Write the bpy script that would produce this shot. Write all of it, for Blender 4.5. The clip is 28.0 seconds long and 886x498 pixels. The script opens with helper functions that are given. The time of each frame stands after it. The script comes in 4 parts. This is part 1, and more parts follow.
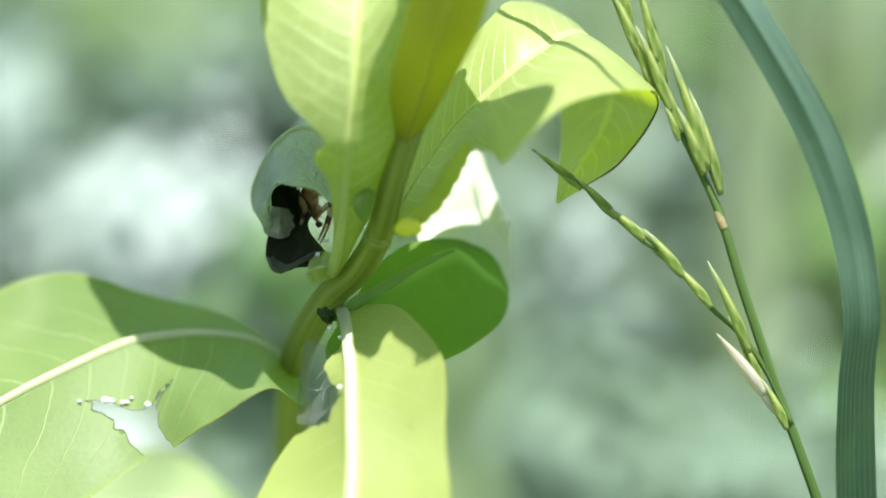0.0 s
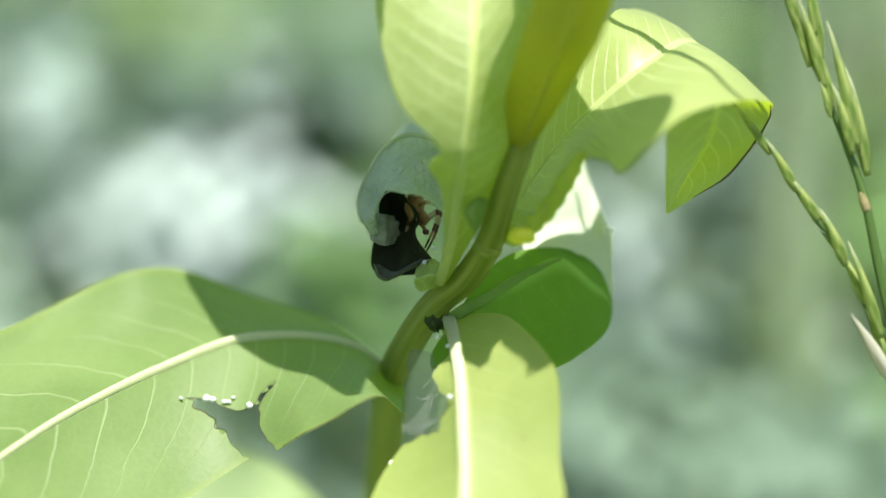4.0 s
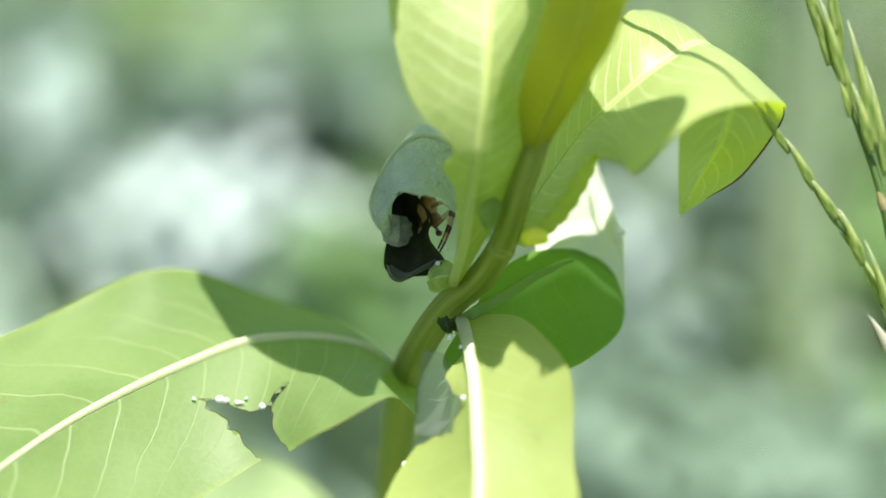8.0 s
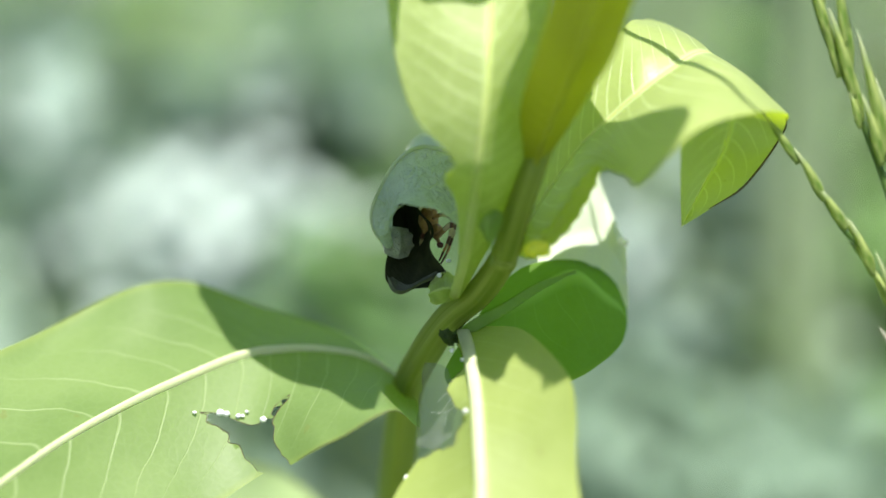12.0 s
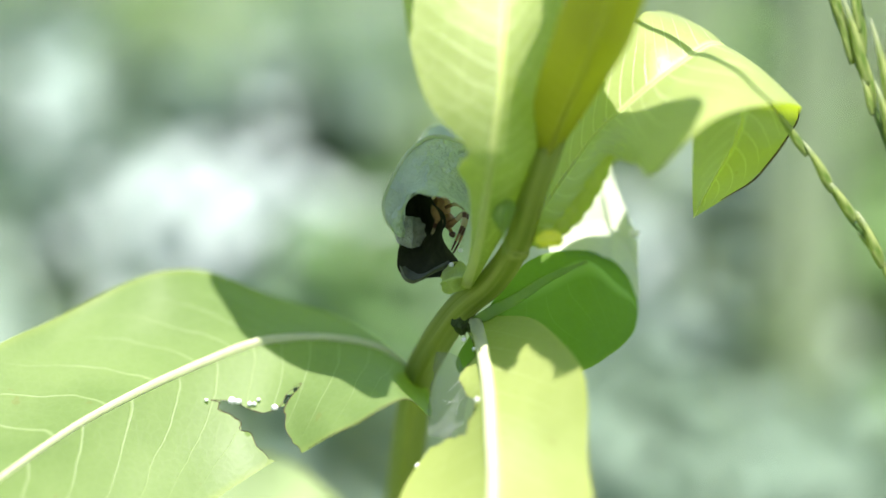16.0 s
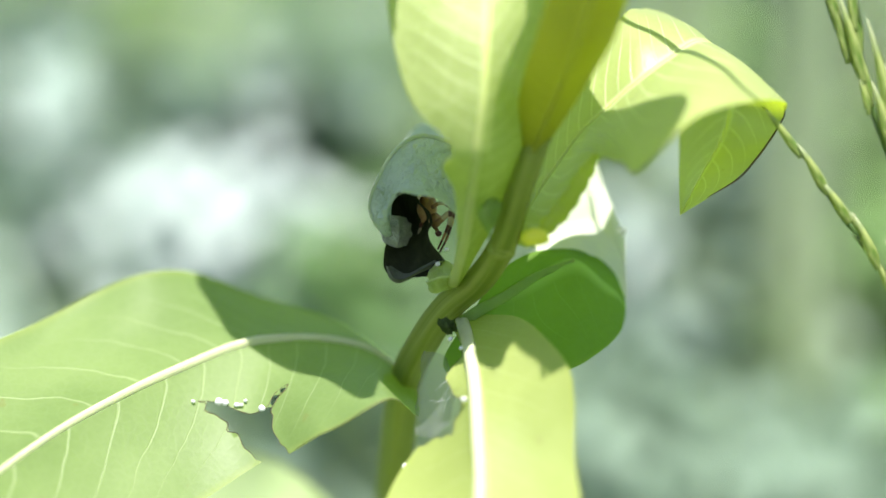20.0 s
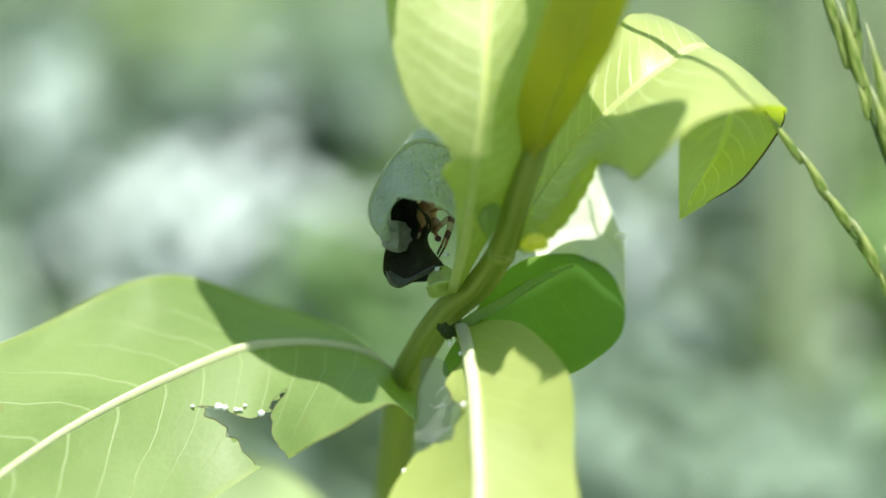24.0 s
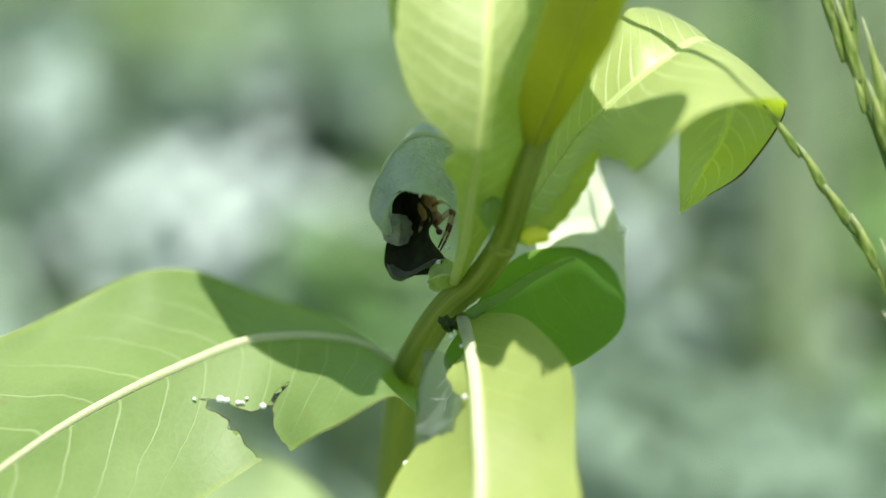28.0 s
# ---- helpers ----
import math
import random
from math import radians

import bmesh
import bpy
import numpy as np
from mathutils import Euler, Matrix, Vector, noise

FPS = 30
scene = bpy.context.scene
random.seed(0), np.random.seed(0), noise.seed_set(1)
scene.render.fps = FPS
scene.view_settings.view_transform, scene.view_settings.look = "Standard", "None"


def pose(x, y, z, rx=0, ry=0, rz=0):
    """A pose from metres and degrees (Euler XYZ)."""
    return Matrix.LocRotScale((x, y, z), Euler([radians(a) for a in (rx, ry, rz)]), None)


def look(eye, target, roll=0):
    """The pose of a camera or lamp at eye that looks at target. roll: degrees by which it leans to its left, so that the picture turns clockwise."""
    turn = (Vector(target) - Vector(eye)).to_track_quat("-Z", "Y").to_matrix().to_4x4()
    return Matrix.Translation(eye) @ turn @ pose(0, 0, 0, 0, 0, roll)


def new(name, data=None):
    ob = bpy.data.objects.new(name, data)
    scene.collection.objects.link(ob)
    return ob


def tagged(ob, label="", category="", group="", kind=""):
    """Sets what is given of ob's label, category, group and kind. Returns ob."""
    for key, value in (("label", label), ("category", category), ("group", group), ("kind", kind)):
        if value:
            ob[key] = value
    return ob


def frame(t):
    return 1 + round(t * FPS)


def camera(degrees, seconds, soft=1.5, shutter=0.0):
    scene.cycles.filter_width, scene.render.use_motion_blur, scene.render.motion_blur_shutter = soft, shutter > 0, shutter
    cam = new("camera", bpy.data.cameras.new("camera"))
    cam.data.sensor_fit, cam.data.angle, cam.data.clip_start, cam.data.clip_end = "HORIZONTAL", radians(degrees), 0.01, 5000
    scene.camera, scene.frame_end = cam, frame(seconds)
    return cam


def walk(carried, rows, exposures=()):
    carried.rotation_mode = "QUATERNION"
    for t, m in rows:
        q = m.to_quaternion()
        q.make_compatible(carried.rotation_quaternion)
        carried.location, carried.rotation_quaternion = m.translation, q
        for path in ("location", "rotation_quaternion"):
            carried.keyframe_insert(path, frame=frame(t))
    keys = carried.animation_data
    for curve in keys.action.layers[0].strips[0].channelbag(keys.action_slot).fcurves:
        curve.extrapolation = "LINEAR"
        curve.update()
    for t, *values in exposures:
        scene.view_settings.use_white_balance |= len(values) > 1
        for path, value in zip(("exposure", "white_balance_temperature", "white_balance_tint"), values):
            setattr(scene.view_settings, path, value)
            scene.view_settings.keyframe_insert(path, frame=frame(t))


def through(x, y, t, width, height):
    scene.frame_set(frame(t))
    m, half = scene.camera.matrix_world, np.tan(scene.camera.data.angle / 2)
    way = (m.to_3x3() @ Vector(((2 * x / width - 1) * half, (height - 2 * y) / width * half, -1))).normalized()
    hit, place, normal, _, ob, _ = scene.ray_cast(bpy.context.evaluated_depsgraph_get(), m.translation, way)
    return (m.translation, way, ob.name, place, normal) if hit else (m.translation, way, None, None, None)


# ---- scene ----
# A milkweed shoot with chewed leaves in a meadow; a small spider sits under a
# curled leaf.  Plan coordinates are millimetres: x right, y away, z above ground.
cam = camera(26.0, 28.0, 1.5)
cam.data.dof.use_dof = True
cam.data.dof.focus_distance = 0.379
cam.data.dof.aperture_fstop = 4.1
cam.data.dof.aperture_blades = 0
STAND = pose(0, -0.37, 0.50, 84, 0, 0)
# seconds; side, up and back shift in mm; pitch, yaw and roll in degrees
PATH = [
    (0, 19.00, -1.58, 2.81, -0.061, -0.735, -0.67),
    (0.5, 16.73, -3.90, 4.65, -0.151, -0.647, -0.88),
    (1, 16.18, -2.67, 3.90, -0.103, -0.626, -0.77),
    (1.5, 10.37, -2.28, 5.37, -0.088, -0.401, -0.46),
    (2, 3.93, -2.89, 2.83, -0.112, -0.152, -0.46),
    (2.5, 4.18, -2.49, 3.82, -0.096, -0.162, -0.04),
    (3, 5.75, -1.11, 3.90, -0.043, -0.222, -0.40),
    (3.5, 2.89, -0.15, -0.16, -0.006, -0.112, -0.00),
    (5.5, 1.17, -0.26, 0.08, -0.010, -0.045, -0.11),
    (6, 1.18, -0.22, 0.04, -0.008, -0.046, -0.08),
    (6.5, 0.84, -0.22, 0.08, -0.009, -0.032, -0.08),
    (7, 1.00, -0.18, 0.33, -0.007, -0.039, -0.08),
    (7.5, 0.82, 0.18, -0.13, 0.007, -0.032, -0.11),
    (8, -0.00, 0.00, -0.00, 0.000, 0.000, 0.00),
    (8.5, 0.01, -0.30, -0.42, -0.011, -0.000, -0.07),
    (9, -0.14, -0.02, -0.34, -0.001, 0.005, -0.02),
    (9.5, 0.14, 0.02, -0.72, 0.001, -0.005, -0.04),
    (10, 0.00, 0.53, -0.49, 0.021, -0.000, 0.06),
    (10.5, -0.22, 0.68, -0.90, 0.026, 0.008, 0.11),
    (11, 0.70, 1.02, -1.78, 0.040, -0.027, -0.26),
    (11.5, -0.26, 0.62, -0.80, 0.024, 0.010, -0.11),
    (12, -0.20, 1.86, -2.06, 0.072, 0.008, -0.24),
    (12.5, -0.34, 1.17, -2.36, 0.045, 0.013, -0.15),
    (14.5, -1.22, 0.10, -1.49, 0.004, 0.047, -0.07),
    (15, -1.66, 0.09, -1.17, 0.003, 0.064, -0.06),
    (15.5, -3.03, 0.38, -0.35, 0.015, 0.117, 0.22),
    (16, -2.13, 0.21, -0.95, 0.008, 0.082, 0.14),
    (16.5, -1.96, 0.46, 0.22, 0.018, 0.076, 0.13),
    (17, -1.34, 0.22, -1.06, 0.009, 0.052, -0.04),
    (17.5, -1.05, -0.71, -1.53, -0.028, 0.041, -0.02),
    (18, 1.81, -0.43, -2.25, -0.017, -0.070, -0.37),
    (18.5, 0.69, -0.62, -3.10, -0.024, -0.027, -0.40),
    (19, 0.28, -0.01, -1.32, -0.000, -0.011, -0.14),
    (19.5, 0.56, 0.25, -1.91, 0.010, -0.022, -0.34),
    (20, 0.03, 0.09, -1.89, 0.004, -0.001, -0.24),
    (20.5, -0.23, 0.17, -2.07, 0.007, 0.009, -0.26),
    (21, -0.46, 0.08, -2.12, 0.003, 0.018, -0.22),
    (21.5, -0.56, 0.12, -1.40, 0.005, 0.022, -0.18),
    (23.5, -0.31, 0.43, -2.10, 0.017, 0.012, -0.28),
    (24, 0.11, 0.88, -1.97, 0.034, -0.004, -0.22),
    (24.5, -0.34, 0.71, -1.64, 0.027, 0.013, -0.10),
    (25, -0.08, 0.61, -2.12, 0.023, 0.003, -0.26),
    (25.5, -0.68, 0.06, -1.87, 0.002, 0.026, -0.18),
    (26, -0.91, -0.06, -0.80, -0.002, 0.035, -0.09),
    (26.5, -0.96, -0.07, -0.98, -0.003, 0.037, -0.16),
    (27, -0.80, -0.08, -1.10, -0.003, 0.031, -0.18),
    (27.5, -0.53, -0.06, -0.90, -0.002, 0.021, -0.24),
    (28, -0.08, -0.19, -0.88, -0.008, 0.003, -0.22),
]
# seconds, stops, kelvin, tint: the picture warms a little while it brightens
EXPOSURES = [(0.0, 1.305, 6400, 11), (1.0, 1.115, 6550, 10), (3.0, 1.155, 6550, 10), (7.0, 1.155, 6550, 10), (8.0, 1.285, 6500, 12), (10.0, 1.315, 6500, 12), (12.0, 1.165, 6550, 10), (16.0, 1.415, 6450, 17), (18.0, 1.415, 6400, 17), (21.0, 1.345, 6500, 15), (25.0, 1.195, 6500, 12), (27.0, 1.175, 6500, 11), (28.0, 1.055, 6550, 9)]
walk(cam, [(t, STAND @ pose(x / 1000, u / 1000, b / 1000, pitch, yaw, roll)) for t, x, u, b, pitch, yaw, roll in PATH], EXPOSURES)

# ---------------------------------------------------------------- light
SUN_UP, SUN_AZ = 67.0, 172.0      # elevation; azimuth from the viewing way (+y) towards the right (+x)
world = bpy.data.worlds.new("sky")
scene.world = world
world.use_nodes = True
wn = world.node_tree
sky = wn.nodes.new("ShaderNodeTexSky")
sky.sky_type = "NISHITA"
sky.sun_disc = False
sky.sun_elevation = radians(SUN_UP)
sky.sun_rotation = radians(SUN_AZ)
wn.links.new(sky.outputs[0], wn.nodes["Background"].inputs[0])
wn.nodes["Background"].inputs[1].default_value = 0.077
sun_data = bpy.data.lights.new("sun", "SUN")
sun_data.energy, sun_data.angle, sun_data.color = 4.95, radians(0.5), (1.0, 0.97, 0.92)
sun = new("sun", sun_data)
su, sa = radians(SUN_UP), radians(SUN_AZ)
sun_way = Vector((math.cos(su) * math.sin(sa), math.cos(su) * math.cos(sa), math.sin(su)))
sun.matrix_world = look(sun_way * 20, (0, 0, 0))


# ---------------------------------------------------------------- materials
class Nodes:
    """Short hand for one node material."""

    def __init__(self, name):
        self.mat = bpy.data.materials.new(name)
        self.mat.use_nodes = True
        self.tree = self.mat.node_tree
        self.tree.nodes.clear()
        self.out = self.add("ShaderNodeOutputMaterial")

    def add(self, kind, **props):
        node = self.tree.nodes.new(kind)
        if kind == "ShaderNodeMath":
            node.operation = props.get("op", "ADD")
        if kind == "ShaderNodeMix":
            node.data_type = "RGBA"
        return node

    def link(self, a, b):
        self.tree.links.new(a, b)

    def math(self, op, a, b=None):
        node = self.add("ShaderNodeMath", op=op)
        for i, x in enumerate((a, b)):
            if x is None:
                continue
            if isinstance(x, (int, float)):
                node.inputs[i].default_value = x
            else:
                self.link(x, node.inputs[i])
        return node.outputs[0]

    def ramp(self, x, lo, hi):
        node = self.add("ShaderNodeMapRange")
        node.clamp = True
        self.link(x, node.inputs[0])
        node.inputs[1].default_value, node.inputs[2].default_value = lo, hi
        return node.outputs[0]

    def mix(self, fac, a, b):
        node = self.add("ShaderNodeMix")
        for sock, x in ((node.inputs[0], fac), (node.inputs[6], a), (node.inputs[7], b)):
            if isinstance(x, (int, float)):
                sock.default_value = x
            elif isinstance(x, tuple):
                sock.default_value = (*x, 1)
            else:
                self.link(x, sock)
        return node.outputs[2]

    def noise(self, scale, detail=3.0, vector=None, rough=0.5):
        node = self.add("ShaderNodeTexNoise")
        node.inputs["Scale"].default_value = scale
        node.inputs["Detail"].default_value = detail
        node.inputs["Roughness"].default_value = rough
        if vector is None:
            tc = self.add("ShaderNodeTexCoord")
            vector = tc.outputs["Object"]
        self.link(vector, node.inputs["Vector"])
        return node.outputs["Fac"]

    def finish(self, colour, rough=0.5, bump=None, bump_size=0.0002, through=0.0, through_colour=None, gloss=0.5, sheen=0.0, strength=0.6):
        bsdf = self.add("ShaderNodeBsdfPrincipled")
        if isinstance(colour, tuple):
            bsdf.inputs["Base Color"].default_value = (*colour, 1)
        else:
            self.link(colour, bsdf.inputs["Base Color"])
        if isinstance(rough, (int, float)):
            bsdf.inputs["Roughness"].default_value = rough
        else:
            self.link(rough, bsdf.inputs["Roughness"])
        bsdf.inputs["Specular IOR Level"].default_value = gloss
        bsdf.inputs["Sheen Weight"].default_value = sheen
        if bump is not None:
            node = self.add("ShaderNodeBump")
            node.inputs["Strength"].default_value = strength
            node.inputs["Distance"].default_value = bump_size
            self.link(bump, node.inputs["Height"])
            self.link(node.outputs[0], bsdf.inputs["Normal"])
        shader = bsdf.outputs[0]
        if through > 0:
            glow = self.add("ShaderNodeBsdfTranslucent")
            tcol = through_colour if through_colour is not None else colour
            if isinstance(tcol, tuple):
                glow.inputs[0].default_value = (*tcol, 1)
            else:
                self.link(tcol, glow.inputs[0])
            both = self.add("ShaderNodeMixShader")
            both.inputs[0].default_value = through
            self.link(shader, both.inputs[1])
            self.link(glow.outputs[0], both.inputs[2])
            shader = both.outputs[0]
        self.link(shader, self.out.inputs["Surface"])
        return self.mat


def leaf_material(name, face, light, through, through_amount=0.5, pairs=12.0, slant=3.0, vein=(0.55, 0.62, 0.30), rough=0.42, vein_amount=0.4, gloss=0.3, bump_strength=0.35, branch=0.0, wander=0.4, soft_rib=0.0):
    """A veined leaf: u runs along the leaf, v across it with the midrib at 0.5."""
    n = Nodes(name)
    uv = n.add("ShaderNodeUVMap")
    uv.uv_map = "leaf"
    sep = n.add("ShaderNodeSeparateXYZ")
    n.link(uv.outputs[0], sep.inputs[0])
    along, across = sep.outputs[0], sep.outputs[1]
    off = n.math("MULTIPLY", n.math("SUBTRACT", across, 0.5), 2.0)
    dist = n.math("ABSOLUTE", off)
    side = n.math("MULTIPLY", n.math("GREATER_THAN", off, 0.0), 0.43)
    wob = n.noise(70.0, 2.0)
    bend = n.math("MULTIPLY", n.math("POWER", dist, 1.5), slant)
    phase = n.math("ADD", n.math("ADD", n.math("SUBTRACT", n.math("MULTIPLY", along, pairs), bend), side), n.math("MULTIPLY", wob, wander))
    saw = n.math("ABSOLUTE", n.math("SUBTRACT", n.math("FRACT", phase), 0.5))
    thick = pairs / 12.0
    width = n.math("ADD", 0.010 * thick, n.math("MULTIPLY", n.math("SUBTRACT", 1.0, dist), 0.018 * thick))
    line = n.math("SUBTRACT", 1.0, n.ramp(n.math("DIVIDE", saw, width), 0.45, 1.2))
    fade = n.math("SUBTRACT", 1.0, n.ramp(dist, 0.55, 0.93))
    line = n.math("MULTIPLY", line, fade)
    vor = n.add("ShaderNodeTexVoronoi")
    vor.feature = "DISTANCE_TO_EDGE"
    vor.inputs["Scale"].default_value = 420.0
    tc = n.add("ShaderNodeTexCoord")
    n.link(tc.outputs["Object"], vor.inputs["Vector"])
    net = n.math("SUBTRACT", 1.0, n.ramp(vor.outputs["Distance"], 0.02, 0.14))
    vein_mask = n.math("ADD", n.math("MULTIPLY", line, vein_amount), n.math("MULTIPLY", net, 0.03))
    if soft_rib > 0:
        band = n.math("SUBTRACT", 1.0, n.ramp(dist, 0.25 * soft_rib, soft_rib))
        vein_mask = n.math("MAXIMUM", vein_mask, n.math("MULTIPLY", band, 0.8))
    if branch > 0:
        twig = n.add("ShaderNodeTexVoronoi")
        twig.feature = "DISTANCE_TO_EDGE"
        twig.inputs["Scale"].default_value = 190.0
        n.link(tc.outputs["Object"], twig.inputs["Vector"])
        twigs = n.math("SUBTRACT", 1.0, n.ramp(twig.outputs["Distance"], 0.015, 0.05))
        vein_mask = n.math("MAXIMUM", vein_mask, n.math("MULTIPLY", twigs, branch))
    blotch = n.ramp(n.noise(45.0, 4.0), 0.32, 0.68)
    grain = n.ramp(n.noise(1100.0, 3.0), 0.3, 0.7)
    base = n.mix(blotch, face, light)
    base = n.mix(n.math("MULTIPLY", grain, 0.18), base, tuple(c * 0.62 for c in face))
    rim = n.ramp(dist, 0.93, 1.0)
    base = n.mix(n.math("MULTIPLY", rim, 0.22), base, (0.42, 0.46, 0.10))
    spots = n.math("GREATER_THAN", n.noise(210.0, 2.0), 0.735)
    base = n.mix(n.math("MULTIPLY", spots, 0.45), base, (0.17, 0.15, 0.05))
    col = n.mix(vein_mask, base, vein)
    tcol = n.mix(vein_mask, n.mix(blotch, through, tuple(min(1, c * 1.15) for c in through)), tuple(min(1, c * 1.5) for c in through))
    height = n.math("ADD", n.math("MULTIPLY", line, -0.7), n.math("ADD", n.math("MULTIPLY", grain, 0.25), n.math("MULTIPLY", net, -0.08)))
    rgh = n.math("ADD", rough, n.math("MULTIPLY", n.math("SUBTRACT", blotch, 0.5), 0.14))
    return n.finish(col, rgh, height, 0.00025, through_amount, tcol, gloss, 0.0, bump_strength)


def plain_material(name, a, b, scale=300.0, rough=0.5, through=0.0, through_colour=None, bump=0.5, gloss=0.5, bump_size=0.0002):
    n = Nodes(name)
    f = n.ramp(n.noise(scale, 4.0), 0.3, 0.7)
    g = n.noise(scale * 6, 2.0)
    col = n.mix(n.math("MULTIPLY", g, 0.25), n.mix(f, a, b), tuple(c * 0.6 for c in a))
    return n.finish(col, rough, g, bump_size, through, through_colour, gloss, 0.0, bump)


def fibre_material(name, a, b, stripes=60.0, rough=0.5, through=0.0, through_colour=None, gloss=0.4, tip=None):
    """Lengthwise stripes over the width v of a blade or stalk."""
    n = Nodes(name)
    uv = n.add("ShaderNodeUVMap")
    uv.uv_map = "leaf"
    sc = n.add("ShaderNodeMapping")
    sc.inputs["Scale"].default_value = (4.0, stripes, 1.0)
    n.link(uv.outputs[0], sc.inputs[0])
    f = n.ramp(n.noise(1.0, 3.0, sc.outputs[0]), 0.35, 0.65)
    g = n.noise(60.0, 3.0)
    col = n.mix(n.math("MULTIPLY", g, 0.3), n.mix(f, a, b), tuple(c * 0.6 for c in a))
    if tip is not None:
        sep = n.add("ShaderNodeSeparateXYZ")
        n.link(uv.outputs[0], sep.inputs[0])
        col = n.mix(n.ramp(sep.outputs[0], 0.6, 0.98), col, tip)
    return n.finish(col, rough, f, 0.0002, through, through_colour, gloss, 0.0, 0.5)


def sheet_material():
    """A thin grey sheet, partly see-through, its opacity varied by fine noise."""
    n = Nodes("grey_film")
    thread = n.ramp(n.noise(2500.0, 3.0, None, 0.6), 0.3, 0.7)
    face = n.add("ShaderNodeBsdfPrincipled")
    face.inputs["Base Color"].default_value = (0.17, 0.19, 0.185, 1)
    face.inputs["Roughness"].default_value = 0.7
    gap = n.add("ShaderNodeBsdfTransparent")
    both = n.add("ShaderNodeMixShader")
    n.link(n.math("ADD", 0.26, n.math("MULTIPLY", thread, 0.14)), both.inputs[0])
    n.link(gap.outputs[0], both.inputs[1])
    n.link(face.outputs[0], both.inputs[2])
    n.link(both.outputs[0], n.out.inputs["Surface"])
    return n.mat


GREY_SHEET = sheet_material()
GREEN = leaf_material("leaf_green", (0.145, 0.215, 0.072), (0.19, 0.265, 0.095), (0.30, 0.48, 0.03), 0.44, gloss=0.35, rough=0.5, vein=(0.5, 0.58, 0.32), vein_amount=0.26, pairs=15.0, slant=3.4, wander=0.55)
WAXY = leaf_material("leaf_waxy", (0.315, 0.375, 0.13), (0.36, 0.42, 0.155), (0.50, 0.66, 0.02), 0.41, rough=0.42, gloss=0.75, vein=(0.62, 0.68, 0.4), vein_amount=0.5, pairs=26.0, slant=3.0, wander=0.3, soft_rib=0.075)
YELLOW = leaf_material("leaf_yellowing", (0.25, 0.305, 0.085), (0.29, 0.345, 0.105), (0.38, 0.51, 0.03), 0.4, gloss=0.35, rough=0.5, vein=(0.5, 0.56, 0.28), vein_amount=0.3, slant=2.0, branch=0.05, soft_rib=0.11)
GREEN_BACKLIT = leaf_material("leaf_upright", (0.29, 0.35, 0.12), (0.33, 0.395, 0.145), (0.48, 0.64, 0.02), 0.45, gloss=0.65, rough=0.5, vein=(0.62, 0.69, 0.38), vein_amount=0.6, pairs=22.0, slant=2.6, branch=0.2, wander=0.6, soft_rib=0.085)
OLIVE = leaf_material("leaf_olive", (0.25, 0.27, 0.026), (0.33, 0.34, 0.038), (0.64, 0.64, 0.025), 0.55, pairs=22.0, slant=2.2, gloss=0.2, vein=(0.38, 0.40, 0.08), vein_amount=0.5, wander=0.0, soft_rib=0.16)
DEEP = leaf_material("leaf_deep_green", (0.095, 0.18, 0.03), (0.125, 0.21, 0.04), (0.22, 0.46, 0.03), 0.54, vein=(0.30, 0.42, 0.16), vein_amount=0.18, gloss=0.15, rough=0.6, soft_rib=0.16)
# blue cast of skylight on the shaded curl, put into the base colour
SKY_TINTED = plain_material("leaf_sky_tinted", (0.42, 0.53, 0.45), (0.70, 0.78, 0.70), 130, 0.42, 0.4, (0.5, 0.64, 0.4), 1.0, 0.8, 0.0022)
BUD_GREEN = leaf_material("bud_green", (0.17, 0.26, 0.055), (0.22, 0.32, 0.075), (0.3, 0.5, 0.06), 0.4)
# whitened base colour carries the full sun on the folded leaf
SUNLIT_PALE = leaf_material("leaf_sunlit_pale", (0.56, 0.61, 0.50), (0.62, 0.67, 0.55), (0.42, 0.52, 0.22), 0.35, vein_amount=0.1, gloss=0.5)
RIB = plain_material("pale_rib", (0.62, 0.67, 0.40), (0.70, 0.74, 0.48), 500, 0.5, 0.36, (0.76, 0.82, 0.38), 0.5, 0.3)
# darker rib: the shade under the turned leaf is in its colour
SHADED_RIB = plain_material("shaded_rib", (0.26, 0.40, 0.11), (0.32, 0.46, 0.15), 500, 0.6, 0.55, (0.5, 0.7, 0.12), 0.5, 0.1)
RIB_GREEN = plain_material("green_rib", (0.54, 0.60, 0.26), (0.62, 0.67, 0.33), 500, 0.5, 0.55, (0.8, 0.88, 0.25), 0.5, 0.3)
STEM = fibre_material("stem_skin", (0.185, 0.26, 0.03), (0.36, 0.40, 0.085), 13, 0.5, 0.2, (0.42, 0.5, 0.03), 0.2)
FLAP_DARK = plain_material("flap_near_black", (0.016, 0.020, 0.010), (0.04, 0.045, 0.022), 240, 0.9, 0, None, 0.9, 0.05)
SILK = plain_material("grey_silk", (0.26, 0.29, 0.23), (0.52, 0.55, 0.47), 420, 0.8, 0.2, (0.3, 0.3, 0.26), 1.0, 0.2, 0.0006)
DRY_LIP = plain_material("dry_lip", (0.06, 0.07, 0.045), (0.13, 0.145, 0.10), 420, 0.9, 0, None, 0.8, 0.1)
LATEX = plain_material("milky_latex", (0.82, 0.84, 0.82), (0.9, 0.91, 0.9), 300, 0.12, 0.25, (0.85, 0.87, 0.85), 0.1)
SPIDER_TAN = plain_material("spider_tan", (0.30, 0.16, 0.06), (0.48, 0.30, 0.14), 900, 0.45, 0.25, (0.5, 0.25, 0.08))
SPIDER_DARK = plain_material("spider_dark", (0.06, 0.018, 0.01), (0.10, 0.03, 0.018), 900, 0.4)
